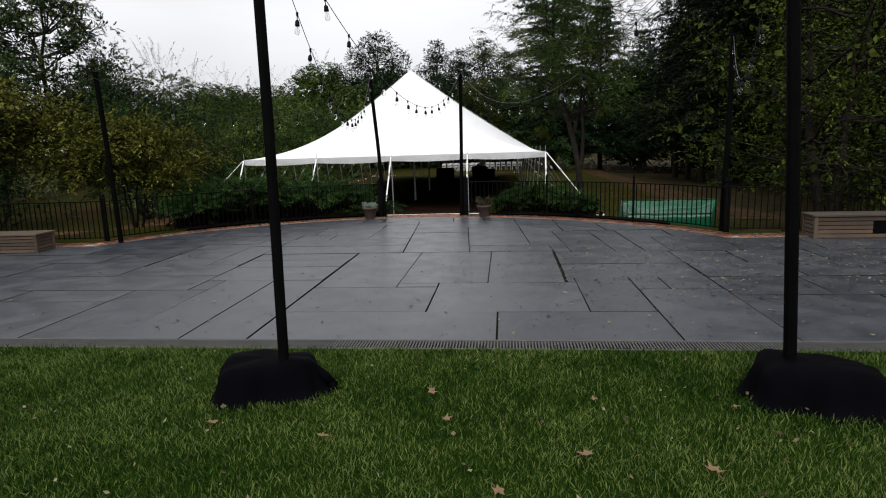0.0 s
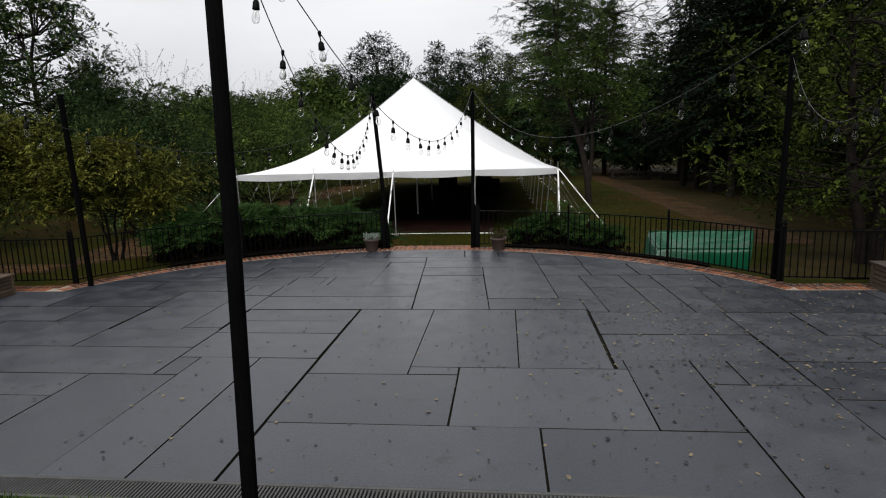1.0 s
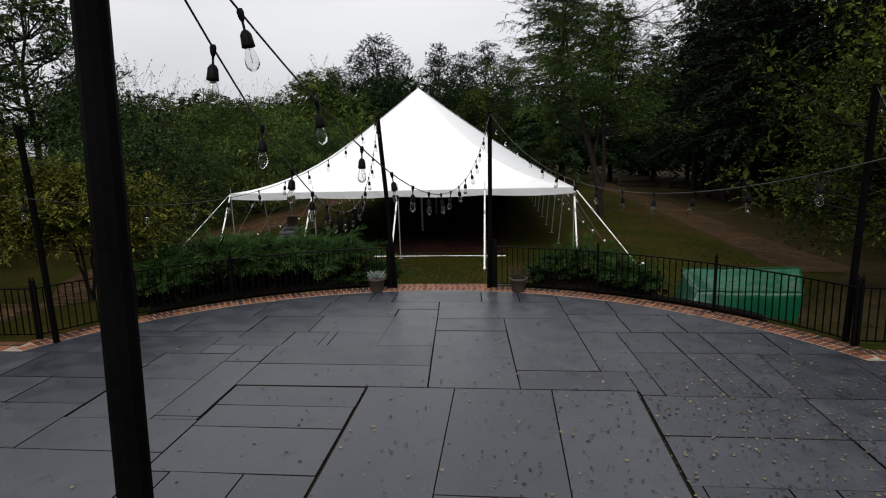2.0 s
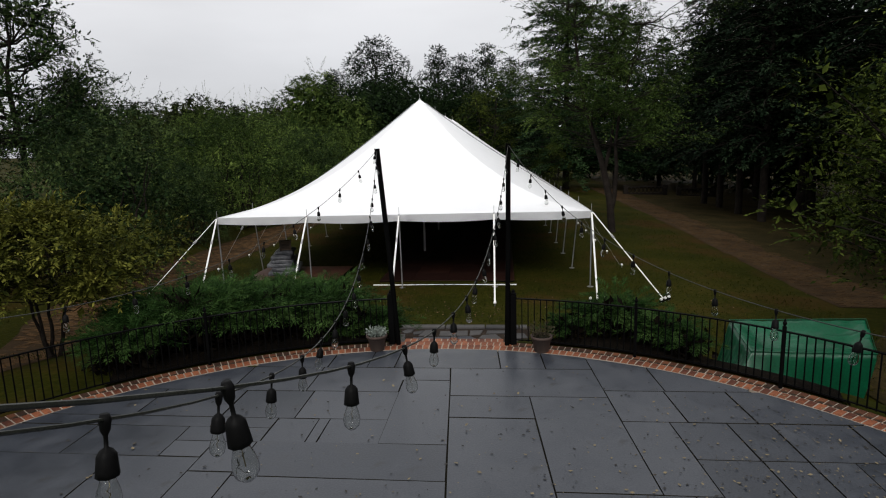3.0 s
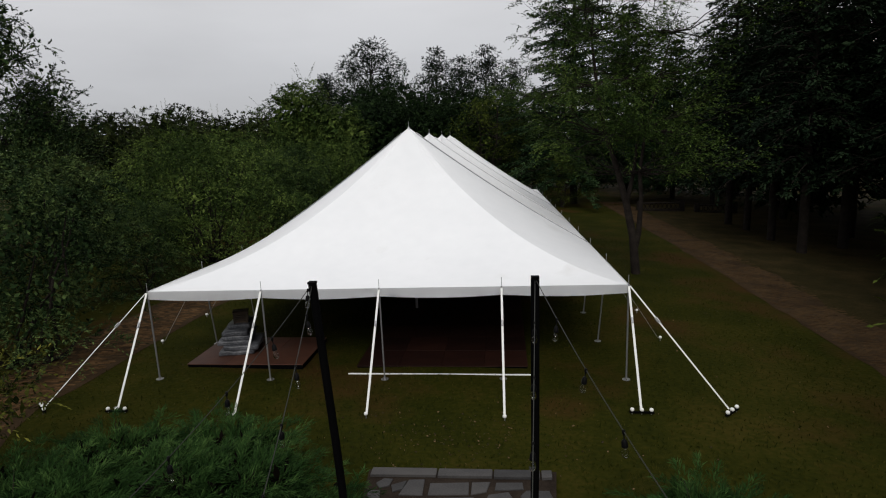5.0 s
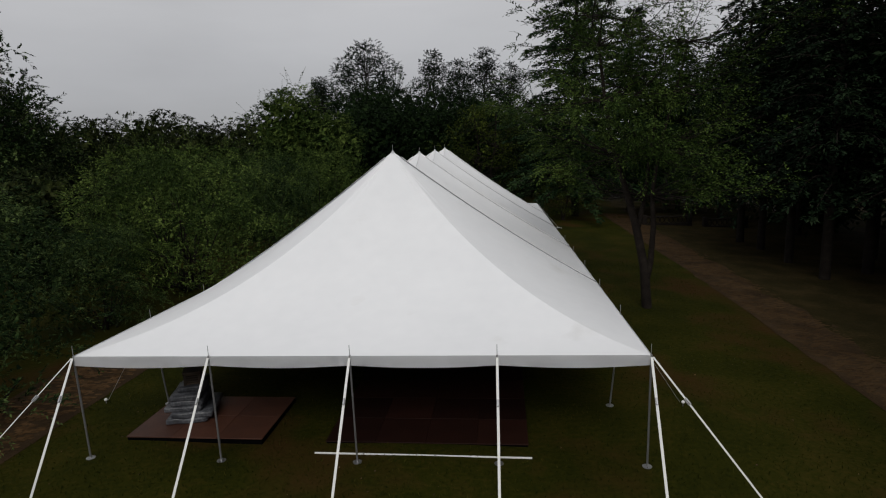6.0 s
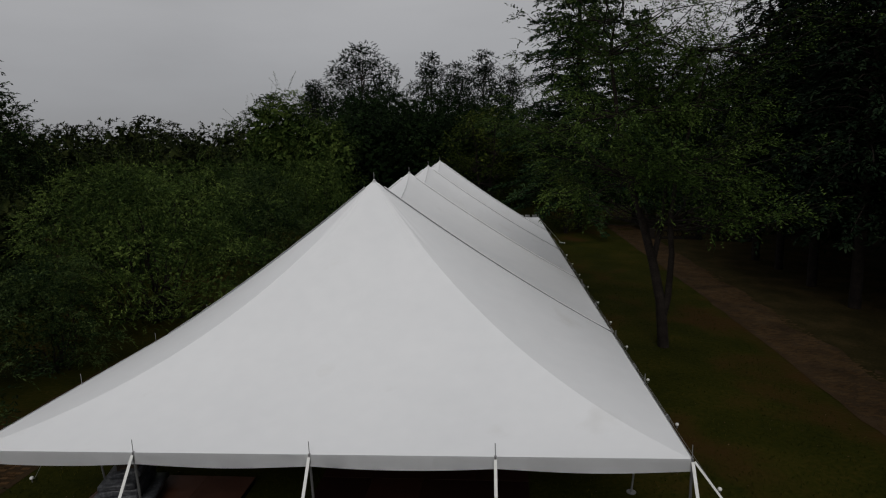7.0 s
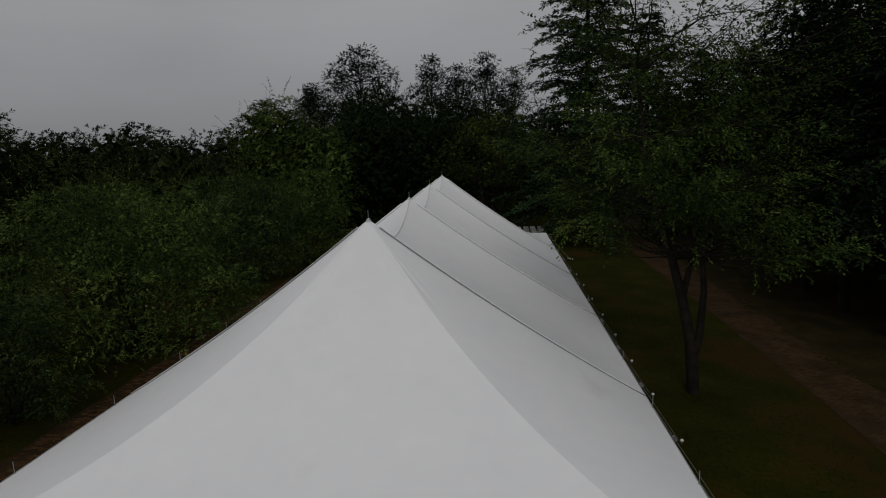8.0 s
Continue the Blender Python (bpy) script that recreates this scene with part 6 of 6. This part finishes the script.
for y in (EDGE_Y - 0.105, EDGE_Y - 0.315):
    cut = 0.16 if y < EDGE_Y - 0.2 else 0.0
    for x0, x1 in ((-8.5, -3.86 - cut), (8.60 + cut, 13.3)):
        for k in range(int((x1 - x0) / 0.1165)):
            lay_brick(x0 + 0.1165 * k, y, 0.0, 0.0, y > EDGE_Y - 0.2)

# brick threshold between the gate posts, and steps down to the landing
STEP_RISE, STEP_RUN, STEP_TOP = 0.176, 0.35, -8.0
bm = bmesh.new()
prism(bm, [(1.44, -8.128), (3.26, -8.128), (3.26, STEP_TOP), (1.44, STEP_TOP)], -0.2, 0.0022)
part("threshold_bed", bm, M_mortar, edging)
for k in range(16):
    lay_brick(1.49 + 0.1165 * k, -8.105 + 0.006 * (k % 2), brng.uniform(-0.02, 0.02))
steps = tagged(empty("brick_steps", (0, 0, 0)), "worn red brick steps leading down from the terrace to the lawn", "steps", kind="structure")
for i in range(4):
    z, y0 = -STEP_RISE * (i + 1), STEP_TOP + STEP_RUN * i
    bm = bmesh.new()
    prism(bm, [(1.40, y0), (3.30, y0), (3.30, y0 + STEP_RUN), (1.40, y0 + STEP_RUN)], -1.05, z + 0.002)
    part("step_core", bm, M_mortar, steps)
    for row, depth in ((0, STEP_RUN - 0.10), (1, STEP_RUN - 0.265)):
        for k in range(16):
            ob = link_mesh("brick", BRICKS[brng.randrange(4)], M_brick, steps)
            if row:
                ob.scale.y = 0.62
            ob.location = (1.49 + 0.1165 * k, y0 + depth, z + brng.uniform(-0.002, 0.003))
            ob.rotation_euler.z = brng.uniform(-0.02, 0.02)

# ---- flagstones at the foot of the steps ----
LAND_Z = -0.92
landing = tagged(empty("flagstone_landing", (0, 0, 0)), "irregular grey flagstones set in earth at the foot of the steps", "paving", kind="structure")
bm = bmesh.new()
prism(bm, [(0.75, -6.6), (3.75, -6.6), (3.95, -4.22), (0.55, -4.25)], LAND_Z - 0.12, LAND_Z - 0.022)
part("earth_bed", bm, M_joint_earth, landing)


def flag(pts, z=0.0, material=None):
    bm = bmesh.new()
    cx, cy = sum(p[0] for p in pts) / len(pts), sum(p[1] for p in pts) / len(pts)
    inner = [(cx + (x - cx) * 0.97, cy + (y - cy) * 0.97) for x, y in pts]
    lo = [bm.verts.new((x - cx, y - cy, -0.05)) for x, y in pts]
    mid = [bm.verts.new((x - cx, y - cy, -0.008)) for x, y in pts]
    hi = [bm.verts.new((x - cx, y - cy, 0)) for x, y in inner]
    for a, b in ((lo, mid), (mid, hi)):
        for k in range(len(a)):
            bm.faces.new((a[k], a[(k + 1) % len(a)], b[(k + 1) % len(a)], b[k]))
    bm.faces.new(hi)
    ob = part("flagstone", bm, material or M_flag, landing)
    ob.location = (cx, cy, LAND_Z + z)


flag([(1.12, -5.16), (2.50, -5.07), (2.73, -5.36), (3.20, -5.61), (3.22, -6.45), (1.18, -6.45)], 0.0, M_stone)
flag([(0.77, -4.72), (0.89, -4.56), (1.05, -4.58), (1.02, -4.79), (0.86, -4.86)])
flag([(1.05, -4.77), (1.31, -4.62), (1.27, -4.88), (1.11, -4.97)])
flag([(1.34, -4.59), (1.62, -4.57), (1.64, -5.05), (1.23, -5.05)])
flag([(1.73, -4.69), (2.41, -4.64), (2.42, -5.0), (1.73, -5.04)])
flag([(2.46, -4.64), (2.78, -4.61), (2.72, -4.91), (2.46, -5.0)])
flag([(2.88, -4.63), (3.34, -4.61), (3.35, -4.81), (2.86, -4.86)])
flag([(3.29, -5.01), (3.39, -4.85), (3.78, -4.84), (3.85, -5.14), (3.40, -5.27)])
flag([(2.76, -4.99), (3.09, -4.90), (3.28, -5.34), (3.18, -5.54), (2.91, -5.36), (2.70, -5.18)])
flag([(0.68, -4.94), (0.89, -4.92), (1.02, -5.84), (0.83, -6.11)])
flag([(3.31, -5.41), (3.60, -5.38), (3.62, -5.95), (3.30, -5.95)])
flag([(0.85, -6.2), (1.10, -5.95), (1.12, -6.5), (0.85, -6.5)])
flag([(3.30, -6.05), (3.66, -6.05), (3.66, -6.5), (3.30, -6.5)])
for a, b in ((0.62, 1.81), (1.84, 2.81), (2.84, 3.65), (3.68, 3.86)):
    flag([(a, -4.50), (b, -4.48), (b, -4.25), (a, -4.26)], 0.03)
